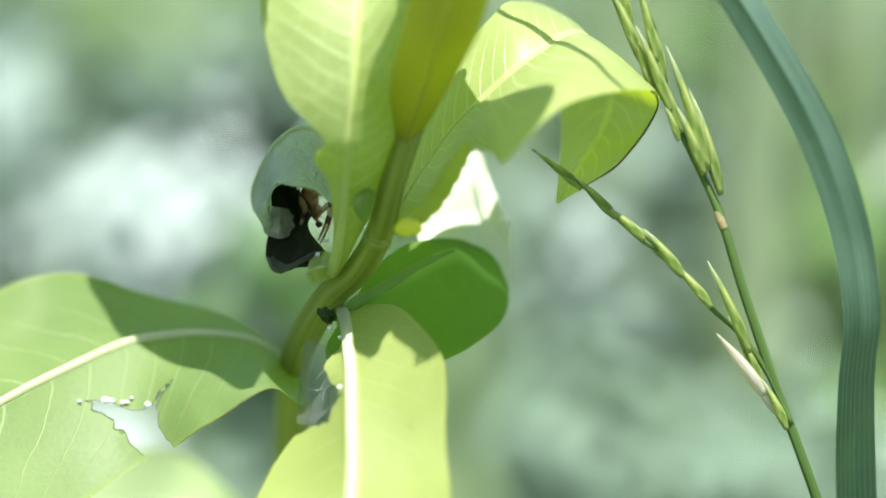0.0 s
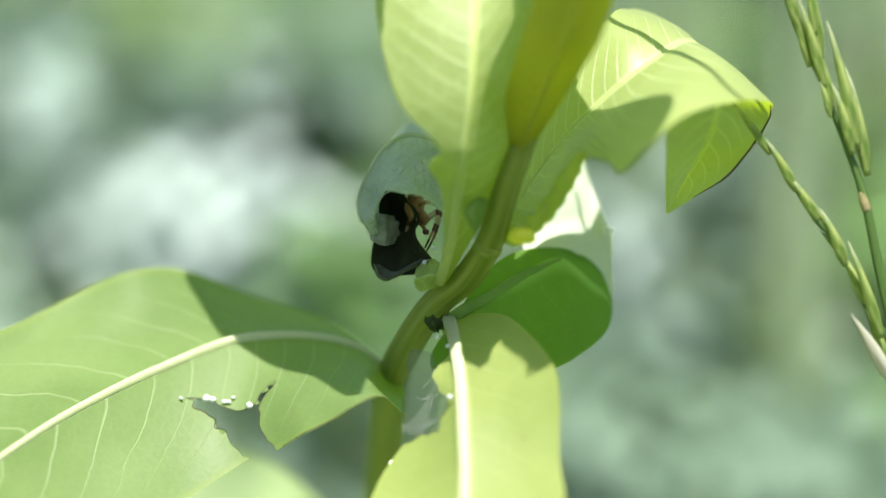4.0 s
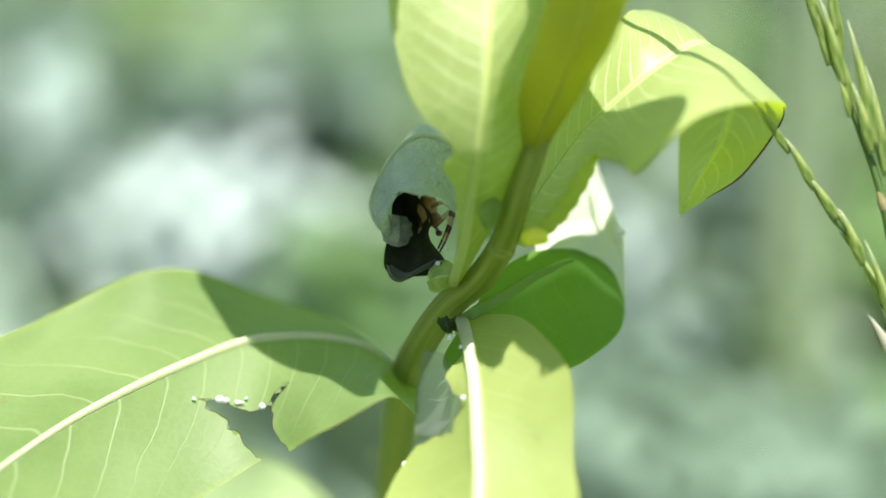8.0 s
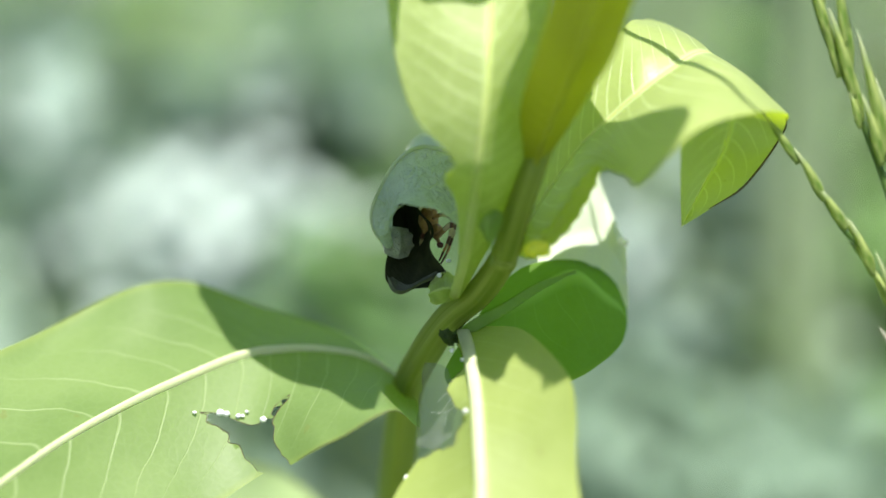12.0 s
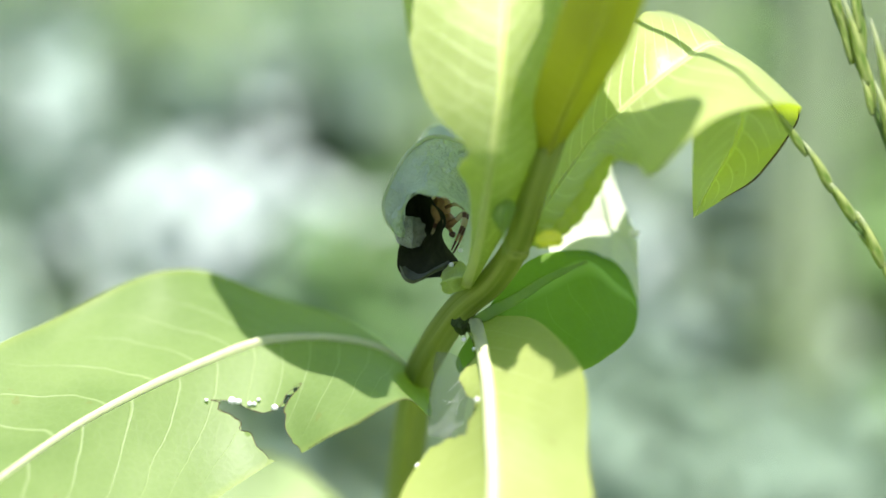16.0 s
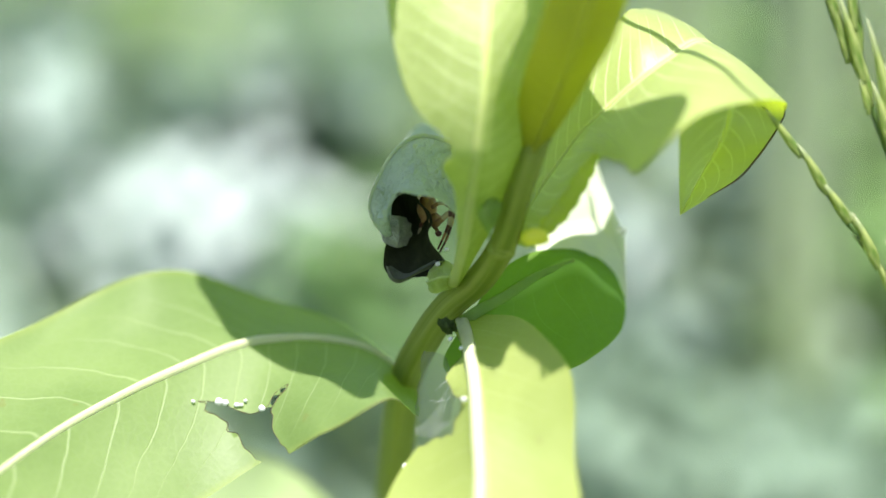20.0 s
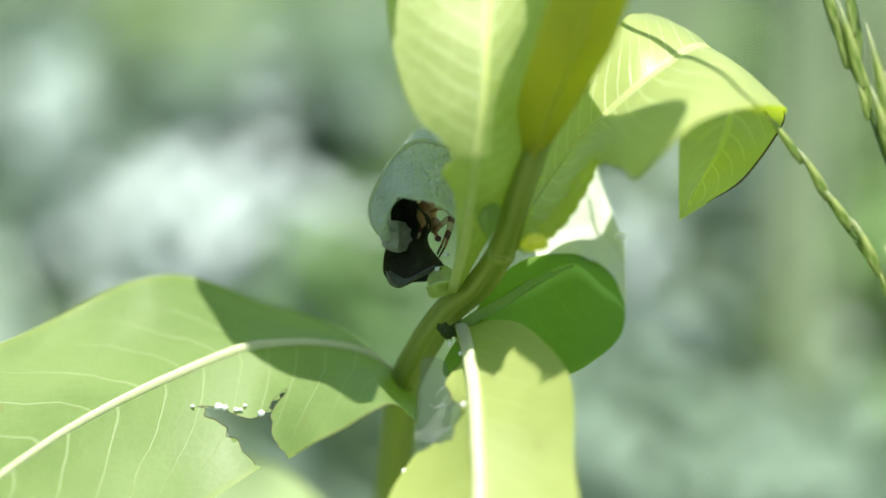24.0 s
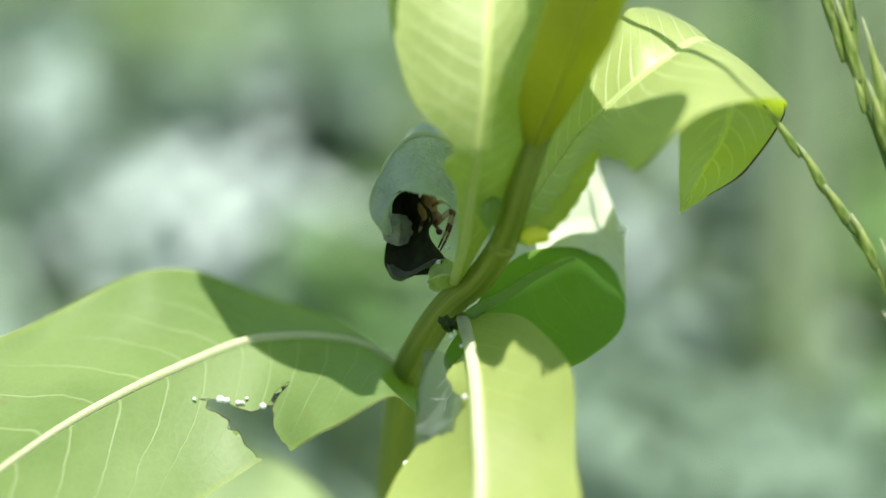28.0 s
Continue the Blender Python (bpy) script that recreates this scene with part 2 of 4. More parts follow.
SPIDER_PALE = plain_material("spider_pale", (0.55, 0.48, 0.30), (0.62, 0.55, 0.38), 900, 0.4, 0.3, (0.6, 0.5, 0.3))
GRASS_STEM = fibre_material("grass_stalk", (0.065, 0.13, 0.028), (0.11, 0.19, 0.045), 14, 0.45, 0.2, (0.25, 0.4, 0.08))
HUSK = fibre_material("spikelet_husk", (0.09, 0.18, 0.025), (0.50, 0.57, 0.20), 5, 0.5, 0.4, (0.5, 0.6, 0.14), tip=(0.66, 0.70, 0.48))
CHAFF = fibre_material("dry_chaff", (0.58, 0.56, 0.44), (0.70, 0.68, 0.56), 10, 0.6, 0.4, (0.7, 0.66, 0.5))
NODE = plain_material("grass_node", (0.20, 0.20, 0.07), (0.30, 0.24, 0.12), 500, 0.5)
TIP = plain_material("yellow_tip", (0.72, 0.73, 0.06), (0.80, 0.80, 0.10), 200, 0.35, 0.55, (0.95, 0.95, 0.10), 0.4, 0.6)
TIP_GREEN = plain_material("puckered_margin", (0.40, 0.49, 0.05), (0.52, 0.60, 0.08), 180, 0.45, 0.5, (0.7, 0.82, 0.05), 0.7, 0.5, 0.0005)
OLIVE_RIB = plain_material("olive_rib", (0.36, 0.38, 0.07), (0.42, 0.44, 0.10), 500, 0.5, 0.6, (0.75, 0.75, 0.08), 0.5, 0.1)
CANOPY = leaf_material("leaf_canopy", (0.16, 0.23, 0.06), (0.2, 0.27, 0.08), (0.40, 0.60, 0.015), 0.55)
YOUNG = leaf_material("leaf_young", (0.2, 0.26, 0.06), (0.24, 0.3, 0.07), (0.62, 0.88, 0.015), 0.72)
CURL_RIB = plain_material("curl_rib", (0.42, 0.52, 0.33), (0.52, 0.6, 0.42), 500, 0.5, 0.2, (0.4, 0.5, 0.2))
SCRAP = plain_material("dry_scrap", (0.03, 0.05, 0.015), (0.07, 0.10, 0.03), 420, 0.8, 0.2, (0.1, 0.16, 0.03), 0.9, 0.1)
MARGIN = plain_material("dry_margin", (0.05, 0.05, 0.015), (0.10, 0.08, 0.025), 300, 0.8)
LOWER = leaf_material("leaf_lower", (0.32, 0.42, 0.20), (0.37, 0.47, 0.235), (0.42, 0.54, 0.12), 0.4, gloss=0.5)
BLADE_RIB = plain_material("blade_rib", (0.18, 0.29, 0.17), (0.25, 0.36, 0.23), 300, 0.5)
BLADE = plain_material("grass_blade", (0.10, 0.18, 0.13), (0.125, 0.21, 0.15), 90, 0.45, 0.35, (0.07, 0.17, 0.045), 0.3, 0.6)


# ---------------------------------------------------------------- mesh helpers
def part(name, bm, material, parent=None, label="", smooth=True):
    me = bpy.data.meshes.new(name)
    bm.to_mesh(me)
    bm.free()
    for p in me.polygons:
        p.use_smooth = smooth
    me.materials.append(material)
    ob = new(name, me)
    ob.parent = parent
    if label:
        tagged(ob, label)
    return ob


def glide(points, n):
    """n points along a Catmull-Rom curve through the given ones."""
    pts = np.array(points, float)
    pts = np.vstack([2 * pts[0] - pts[1], pts, 2 * pts[-1] - pts[-2]])
    out = []
    last = len(points) - 1
    for u in np.linspace(0, last, n):
        i = min(int(u), last - 1)
        f = u - i
        a, b, c, d = pts[i:i + 4]
        out.append(0.5 * ((2 * b) + (c - a) * f + (2 * a - 5 * b + 4 * c - d) * f * f + (3 * b - a - 3 * c + d) * f ** 3))
    return np.array(out)


def inside(p, poly):
    hit = False
    for (x0, y0), (x1, y1) in zip(poly, poly[1:] + poly[:1]):
        if (y0 > p[1]) != (y1 > p[1]) and p[0] < x0 + (p[1] - y0) / (y1 - y0) * (x1 - x0):
            hit = not hit
    return hit


def nearest(p, poly):
    best, where = 1e9, p
    for a, b in zip(poly, poly[1:] + poly[:1]):
        a, b = np.array(a), np.array(b)
        f = max(0.0, min(1.0, float((p - a) @ (b - a) / max(1e-9, (b - a) @ (b - a)))))
        q = a + f * (b - a)
        d = float((q - p) @ (q - p))
        if d < best:
            best, where = d, q
    return where


def ragged(poly, amount, seed):
    """A bite's outline with small uneven steps."""
    rnd = random.Random(seed)
    out = []
    for a, b in zip(poly, poly[1:] + poly[:1]):
        out.append(a)
        n = max(1, int(math.hypot(b[0] - a[0], b[1] - a[1]) / (amount * 4)))
        for i in range(1, n):
            f = i / n
            out.append((a[0] + f * (b[0] - a[0]) + rnd.uniform(-amount, amount) * 0.5, a[1] + f * (b[1] - a[1]) + rnd.uniform(-amount, amount)))
    return out


def leaf_surface(rows, puff, ripple, seed, curve, quilt=(0.0, 12.0, 3.0, 1.0, 1.0)):
    """The leaf's surface as a function of u (0 base, 1 tip) and v (-1 edge, 0 midrib, 1 edge)."""
    rails = [glide([r[k] for r in rows], 241) for k in range(3)]
    offset = seed * 7.3

    def at(u, v):
        x = u * 240
        i = min(239, max(0, int(x)))
        f = x - i
        le, mi, ri = (r[i] * (1 - f) + r[i + 1] * f for r in rails)
        j = max(0, i - 1)
        k = min(240, i + 2)
        edge = le if v < 0 else ri
        w = abs(v)
        p = mi + (edge - mi) * w
        run = rails[1][k] - rails[1][j]
        n = np.cross(ri - le, run)
        size = np.linalg.norm(n)
        n = n / size if size > 1e-9 else np.array((0.0, 0.0, 1.0))
        half = np.linalg.norm(edge - mi)
        lift = puff * half * 4 * w * (1 - w) + curve * half * w * w
        lift += ripple * half * w * (0.6 * math.sin(u * 21 + offset + v) + 1.2 * noise.noise((u * 9 + offset, v * 2.5, offset)))
        if quilt[0]:
            fold = abs(math.sin(math.pi * (u * quilt[1] - quilt[2] * w ** 1.5 + 0.5 + (0.43 if v > 0 else 0.0))))
            reach = min(1.0, max(0.0, (quilt[4] + 0.15 - u) / 0.15)) * (quilt[3] if v < 0 else 1.0)
            lift += quilt[0] * half * min(1.0, 1.4 * w) ** 2 * fold * reach
        return p + n * lift

    return at


def leaf_mesh(rows, n=96, m=28, puff=0.04, ripple=0.03, seed=1, curve=0.0, bites=(), rag=0.012, quilt=(0.0, 12.0, 3.0, 1.0, 1.0)):
    """A leaf blade as one sheet between left edge, midrib and right edge; rows in mm."""
    at = leaf_surface(rows, puff, ripple, seed, curve, quilt)
    us, vs = np.linspace(0, 1, n + 1), np.linspace(-1, 1, m + 1)
    st = np.array([[(u, v) for v in vs] for u in us])
    gone = np.zeros((n, m), bool)
    for b, bite in enumerate(bites):
        poly = ragged(bite, rag, seed * 10 + b)
        xs, ys = [p[0] for p in poly], [p[1] for p in poly]
        for i in range(n):
            for j in range(m):
                c = ((us[i] + us[i + 1]) / 2, (vs[j] + vs[j + 1]) / 2)
                if min(xs) < c[0] < max(xs) and min(ys) < c[1] < max(ys) and inside(c, poly):
                    gone[i, j] = True
        for i in range(n + 1):
            for j in range(m + 1):
                near = gone[max(0, i - 1):i + 1, max(0, j - 1):j + 1]
                if near.any() and not near.all():
                    q = nearest(st[i, j], poly)
                    if abs(q[0] - st[i, j, 0]) < 2.0 / n and abs(q[1] - st[i, j, 1]) < 3.0 / m:
                        st[i, j] = (min(1, max(0, q[0])), min(1, max(-1, q[1])))
    bm = bmesh.new()
    layer = bm.loops.layers.uv.new("leaf")
    grid = [[bm.verts.new(Vector(at(*st[i, j])) / 1000) for j in range(m + 1)] for i in range(n + 1)]
    for i in range(n):
        for j in range(m):
            if gone[i, j]:
                continue
            idx = ((i, j), (i + 1, j), (i + 1, j + 1), (i, j + 1))
            f = bm.faces.new([grid[a][b] for a, b in idx])
            for loop, (a, b) in zip(f.loops, idx):
                loop[layer].uv = (st[a, b, 0], st[a, b, 1] / 2 + 0.5)
    bmesh.ops.delete(bm, geom=[v for v in bm.verts if not v.link_faces], context="VERTS")
    return bm


def tube(points, radii, sides=12, n=40, flat=1.0, caps=True, bm=None, flute=0.0, beads=0.0, count=8):
    """A round stalk along a curve through the points (mm), with radii (mm) spread along it."""
    pts = glide(points, n)
    rad = np.interp(np.linspace(0, 1, n), np.linspace(0, 1, len(radii)), radii)
    bm = bm or bmesh.new()
    layer = bm.loops.layers.uv.verify() if bm.loops.layers.uv else bm.loops.layers.uv.new("leaf")
    rings = []
    side = None
    for i in range(n):
        d = Vector(pts[min(n - 1, i + 1)] - pts[max(0, i - 1)]).normalized()
        if side is None:
            side = d.cross(Vector((0, 1, 0.02))).normalized()
        side = (side - d * side.dot(d)).normalized()
        up = d.cross(side)
        ring = []
        for k in range(sides):
            a = 2 * math.pi * k / sides
            k_out = (1 + flute * math.cos(4 * a + i * 0.02)) * (1 + beads * (abs(math.sin(math.pi * count * i / n)) - 0.6))
            p = Vector(pts[i]) + (side * math.cos(a) + up * math.sin(a) * flat) * rad[i] * k_out
            ring.append(bm.verts.new(p / 1000))
        rings.append(ring)
    for i in range(n - 1):
        for k in range(sides):
            f = bm.faces.new((rings[i][k], rings[i][(k + 1) % sides], rings[i + 1][(k + 1) % sides], rings[i + 1][k]))
            for loop, (a, b) in zip(f.loops, ((i, k), (i, k + 1), (i + 1, k + 1), (i + 1, k))):
                loop[layer].uv = (a / n, b / sides)
    if caps:
        bm.faces.new(rings[0][::-1])
        bm.faces.new(rings[-1])
    return bm


def blob(centre, size, seed=0, uneven=0.1, sub=2, m=None):
    """A small uneven rounded body; centre and half sizes in mm."""
    bm = bmesh.new()
    bmesh.ops.create_icosphere(bm, subdivisions=sub, radius=1)
    for v in bm.verts:
        k = 1 + uneven * noise.noise(v.co * 1.7 + Vector((seed * 3.1, 0, 0)))
        p = Vector((v.co.x * size[0], v.co.y * size[1], v.co.z * size[2])) * k
        if m is not None:
            p = m @ p
        v.co = (p + Vector(centre)) / 1000
    return bm


def leaf(parent, rows, material, rib_material, rib=(2.0, 0.5), label="", rib_rows=None, rib_out=0.0, rib_root=None, rib_flat=0.5, **shape):
    """A leaf under its plant, with its midrib as a part of its own."""
    ob = part("leaf", leaf_mesh(rows, **shape), material, parent, label)
    mids = [r[1] for r in (rows[rib_rows[0]:rib_rows[1]] if rib_rows else rows)]
    mids = [(x, y + rib_out, z) for x, y, z in mids]
    if rib_root:
        mids = [rib_root] + mids
    part("midrib", tube(mids, [r * 0.68 for r in rib], 10, 60, rib_flat), rib_material, ob, "pale raised midrib")
    return ob


# ---------------------------------------------------------------- ground and distance
def ground_mesh():
    bm = bmesh.new()
    bmesh.ops.create_grid(bm, x_segments=60, y_segments=60, size=1)
    for v in bm.verts:
        r = max(abs(v.co.x), abs(v.co.y))
        k = 2.5 * r + 900 * r ** 7
        v.co = Vector((v.co.x / max(r, 1e-6) * k, v.co.y / max(r, 1e-6) * k, 0))
        v.co.z = 0.03 * noise.noise(v.co * 1.3) if k < 20 else 0
    return bm


SOIL = plain_material("meadow_ground", (0.09, 0.14, 0.06), (0.14, 0.20, 0.09), 9.0, 0.9, 0, None, 0.8, 0.3, 0.02)
ground = tagged(part("ground", ground_mesh(), SOIL), "shaded meadow ground under tall grass", "ground", kind="structure")

# ---------------------------------------------------------------- the milkweed shoot
plant = tagged(new("milkweed_plant"), "green milkweed shoot with chewed leaves and a bent stem", "plant")
part("stem", tube([(-12.9, 100.0, -39.4), (-15.3, 98.0, 191.7), (-14.1, 90.0, 301.8), (-12.7, 80.0, 376.5), (-10.8, 60.0, 405.6), (-8.1, 32.0, 428.9), (-4.5, 19.0, 439.4), (1.2, 10.5, 448.8), (7.3, 3.3, 455.1), (11.5, -3.9, 462.7), (14.0, -9.0, 471.8), (17.0, -11.1, 480.5), (21.4, -6.9, 492.0), (25.2, -5.5, 504.7), (29.3, -5.8, 521.5)],
     [5.2, 5.0, 4.7, 4.3, 3.8, 3.3, 3.05, 2.9, 2.7, 2.5, 2.35, 2.25, 2.1, 1.8, 1.3], 32, 160, flute=0.07), STEM, plant, "bent green stem, olive on the sunny side")

leaf(plant, [
    ((1.0, 3.2, 453.3), (1.8, 2.2, 453.8), (3.1, 5.2, 453.4)),
    ((2.6, -3.9, 462.7), (4.1, -5.9, 462.9), (7.2, 0.0, 461.2)),
    ((2.2, -11.9, 473.1), (5.5, -13.9, 473.2), (13.4, -3.9, 471.9)),
    ((0.0, -18.4, 478.0), (6.1, -20.2, 479.4), (16.3, -7.1, 480.3)),
    ((1.6, -21.0, 481.8), (6.5, -21.7, 484.1), (17.4, -8.5, 485.7)),
    ((-5.1, -20.1, 489.6), (7.5, -22.0, 491.3), (16.9, -11.5, 495.2)),
    ((-8.4, -17.1, 499.4), (8.2, -20.0, 499.9), (19.1, -9.3, 505.7)),
    ((-10.0, -13.0, 508.7), (8.7, -16.0, 508.6), (20.7, -6.3, 515.2)),
    ((-11.0, -6.5, 522.5), (8.6, -9.5, 522.4), (23.2, -0.9, 527.1)),
    ((-10.1, 1.4, 538.9), (8.4, -1.6, 539.7), (21.3, 5.7, 541.5)),
    ((-2.6, 10.3, 556.1), (8.1, 7.3, 556.6), (16.1, 11.4, 557.3)),
    ((7.1, 19.0, 571.5), (7.4, 19.0, 571.7), (7.6, 19.0, 571.5))],
    GREEN_BACKLIT, RIB_GREEN, (1.5, 1.0, 0.6, 0.3), "upright yellow-green leaf with a gnawed lower edge", puff=0.05, ripple=0.025, seed=1, n=140, m=36, quilt=(0.005, 22.0, 2.6, 1.0, 1.0))

leaf(plant, [
    ((15.5, -10.2, 478.8), (16.3, -11.3, 478.4), (17.4, -10.2, 478.8)),
    ((13.8, -11.6, 484.9), (18.5, -17.6, 485.5), (21.7, -11.6, 485.2)),
    ((14.3, -16.8, 492.7), (21.3, -25.8, 493.4), (26.6, -18.7, 493.8)),
    ((16.6, -24.0, 501.4), (23.6, -35.1, 500.9), (30.2, -27.0, 500.9)),
    ((18.6, -27.2, 508.4), (25.8, -37.3, 508.1), (32.6, -30.3, 508.3)),
    ((21.4, -30.1, 519.1), (29.0, -39.2, 518.6), (36.0, -32.2, 519.0)),
    ((33.2, -36.9, 531.1), (33.4, -36.9, 531.1), (33.6, -36.9, 531.1))],
    OLIVE, OLIVE_RIB, (0.8, 0.6, 0.45, 0.3), "young olive-green leaf seen from its underside", puff=0.06, ripple=0.02, seed=2, rib_out=-0.1, n=120, m=32, quilt=(0.03, 22.0, 2.2, 1.0, 1.0))

ARCHED = [
    ((12.4, -2.9, 462.8), (13.1, -3.9, 462.5), (14.5, -4.9, 462.4)),
    ((15.5, 2.1, 471.5), (17.5, -1.0, 470.6), (17.2, -9.9, 462.6)),
    ((18.9, 6.0, 480.6), (22.0, 0.6, 477.1), (22.9, -11.3, 468.5)),
    ((24.0, 9.1, 490.5), (26.9, 1.3, 483.6), (28.0, -12.3, 478.4)),
    ((29.1, 11.0, 498.8), (32.3, 0.9, 488.7), (32.4, -20.3, 479.1)),
    ((33.7, 12.6, 504.3), (37.6, 0.3, 493.4), (35.1, -30.4, 478.1)),
    ((36.5, 15.8, 506.6), (43.3, 2.8, 497.4), (45.9, -27.5, 486.9)),
    ((39.7, 22.9, 507.3), (49.9, 8.2, 501.0), (57.6, -17.1, 490.3)),
    ((45.3, 36.9, 506.4), (55.2, 18.0, 498.8), (64.9, -3.1, 489.4)),
    ((49.3, 43.7, 494.5), (59.8, 31.0, 488.8), (66.9, 8.7, 486.6)),
    ((49.7, 36.3, 481.5), (57.4, 27.2, 480.7), (65.1, 14.2, 481.3)),
    ((48.3, 23.4, 473.9), (52.1, 17.4, 474.3), (58.3, 9.4, 474.0)),
    ((46.5, 6.6, 467.2), (46.6, 6.6, 467.1), (46.9, 6.6, 467.2))]
leaf(plant, ARCHED,
    WAXY, RIB_GREEN, (0.7, 0.6, 0.5, 0.4, 0.3), "broad green leaf arching over with its tip hanging down", puff=0.05, ripple=0.03, seed=3, n=180, m=40, quilt=(0.05, 26.0, 3.0, 0.1, 0.26))

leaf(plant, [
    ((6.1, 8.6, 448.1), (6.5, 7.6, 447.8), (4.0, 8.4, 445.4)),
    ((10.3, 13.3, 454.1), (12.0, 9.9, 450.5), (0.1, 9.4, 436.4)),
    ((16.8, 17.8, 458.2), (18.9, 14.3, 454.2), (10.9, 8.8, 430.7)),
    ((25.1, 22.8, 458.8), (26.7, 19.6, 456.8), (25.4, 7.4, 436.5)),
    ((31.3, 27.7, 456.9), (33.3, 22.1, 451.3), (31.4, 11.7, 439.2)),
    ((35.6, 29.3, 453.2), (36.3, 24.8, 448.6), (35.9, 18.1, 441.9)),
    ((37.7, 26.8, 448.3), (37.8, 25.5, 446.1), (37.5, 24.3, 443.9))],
    DEEP, SHADED_RIB, (1.9, 1.7, 1.4, 0.6), "deep green leaf turned with its shaded underside out", rib_rows=(0, 4), rib_out=-0.2, rib_root=(2.7, 10.3, 444.5), rib_flat=0.15, puff=0.03, ripple=0.02, seed=4)

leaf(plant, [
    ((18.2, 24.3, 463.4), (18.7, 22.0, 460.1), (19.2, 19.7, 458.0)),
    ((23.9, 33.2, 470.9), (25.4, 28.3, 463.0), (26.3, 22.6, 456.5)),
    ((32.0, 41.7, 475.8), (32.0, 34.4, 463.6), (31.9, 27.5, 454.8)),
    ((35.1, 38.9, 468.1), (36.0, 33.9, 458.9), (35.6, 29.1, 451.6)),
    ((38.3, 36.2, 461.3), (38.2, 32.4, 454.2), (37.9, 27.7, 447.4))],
    SUNLIT_PALE, RIB, (0.12, 0.1), "leaf folded back behind the stem, painted pale as if sunlit", puff=0.05, ripple=0.03, seed=5)

FRONT = [
    ((2.5, 10.5, 446.3), (3.5, 10.5, 446.3), (7.4, 9.5, 447.1)),
    ((2.2, 6.2, 443.7), (4.5, 2.2, 444.3), (14.4, 0.6, 447.9)),
    ((2.4, 1.8, 440.8), (5.2, -6.2, 441.2), (19.3, -11.7, 445.5)),
    ((0.2, -5.6, 437.2), (5.8, -12.6, 436.8), (23.0, -18.2, 441.2)),
    ((-0.4, -9.0, 432.9), (6.0, -18.1, 433.0), (23.8, -22.8, 436.0)),
    ((-2.6, -11.6, 427.9), (6.1, -22.5, 429.1), (23.6, -27.5, 429.6)),
    ((-6.3, -14.1, 423.3), (6.3, -28.1, 424.0), (23.6, -32.0, 424.9)),
    ((-9.9, -19.6, 418.7), (6.2, -34.7, 418.3), (24.1, -38.5, 420.2)),
    ((-12.6, -31.4, 411.2), (6.1, -45.5, 410.9), (24.2, -49.3, 413.0)),
    ((-8.5, -35.1, 395.6), (5.8, -60.6, 401.7), (20.1, -62.4, 403.2)),
    ((5.4, -75.3, 395.3), (5.6, -75.3, 395.1), (5.7, -75.3, 395.3))]
leaf(plant, FRONT, YELLOW, RIB, (2.0, 1.9, 1.7, 1.2, 0.4), "sunlit yellow-green leaf with one side eaten to the midrib", puff=0.04, ripple=0.02, seed=6, n=150, m=36, rib_out=-0.3, bites=[[(0.042, -1.15), (0.133, -0.69), (0.2, -0.61), (0.25, -0.85), (0.304, -0.95), (0.346, -0.73), (0.371, -0.43), (0.417, -0.46), (0.45, -0.56), (0.496, -0.52), (0.517, -0.83), (0.567, -1.02), (0.613, -1.05), (0.613, -1.3), (0.042, -1.3)]])

LEFT = [
    ((-7.4, 30.0, 431.1), (-6.7, 30.0, 430.3), (-5.4, 24.0, 429.1)),
    ((-11.4, 38.0, 434.0), (-11.2, 31.0, 434.0), (-4.8, 10.0, 426.8)),
    ((-17.8, 45.0, 437.6), (-17.1, 30.0, 437.5), (-9.1, -4.0, 432.4)),
    ((-27.9, 49.0, 442.1), (-25.9, 28.0, 439.4), (-13.8, -11.0, 432.8)),
    ((-40.8, 48.0, 447.0), (-34.5, 25.0, 439.8), (-21.6, -7.0, 427.0)),
    ((-53.4, 44.0, 451.7), (-42.0, 22.0, 439.1), (-29.9, 0.0, 420.8)),
    ((-62.4, 39.2, 452.2), (-52.1, 15.4, 435.9), (-35.4, 3.0, 419.4)),
    ((-73.8, 34.9, 448.9), (-62.3, 7.0, 432.2), (-47.5, -5.0, 413.0)),
    ((-84.9, 24.2, 443.4), (-73.8, -3.6, 426.9), (-57.1, -15.0, 406.9)),
    ((-95.9, 11.5, 437.2), (-84.8, -18.4, 420.2), (-68.3, -29.0, 403.3)),
    ((-102.3, -7.6, 427.2), (-92.0, -35.0, 415.3), (-80.8, -45.0, 405.8)),
    ((-98.3, -51.5, 411.6), (-98.4, -51.5, 411.4), (-98.3, -51.5, 411.2))]
left = leaf(plant, LEFT, GREEN, RIB, (0.7, 1.5, 1.9, 1.7, 1.2, 0.5), "large green leaf with a ragged bite out of its edge", puff=0.05, ripple=0.03, seed=7, n=180, m=48, bites=[[(0.454, 1.05), (0.463, 0.73), (0.446, 0.57), (0.417, 0.48), (0.383, 0.39), (0.425, 0.45), (0.45, 0.53), (0.492, 0.55), (0.517, 0.48), (0.529, 0.41), (0.562, 0.29), (0.55, 0.5), (0.55, 0.76), (0.546, 1.01), (0.546, 1.3), (0.454, 1.3)]])


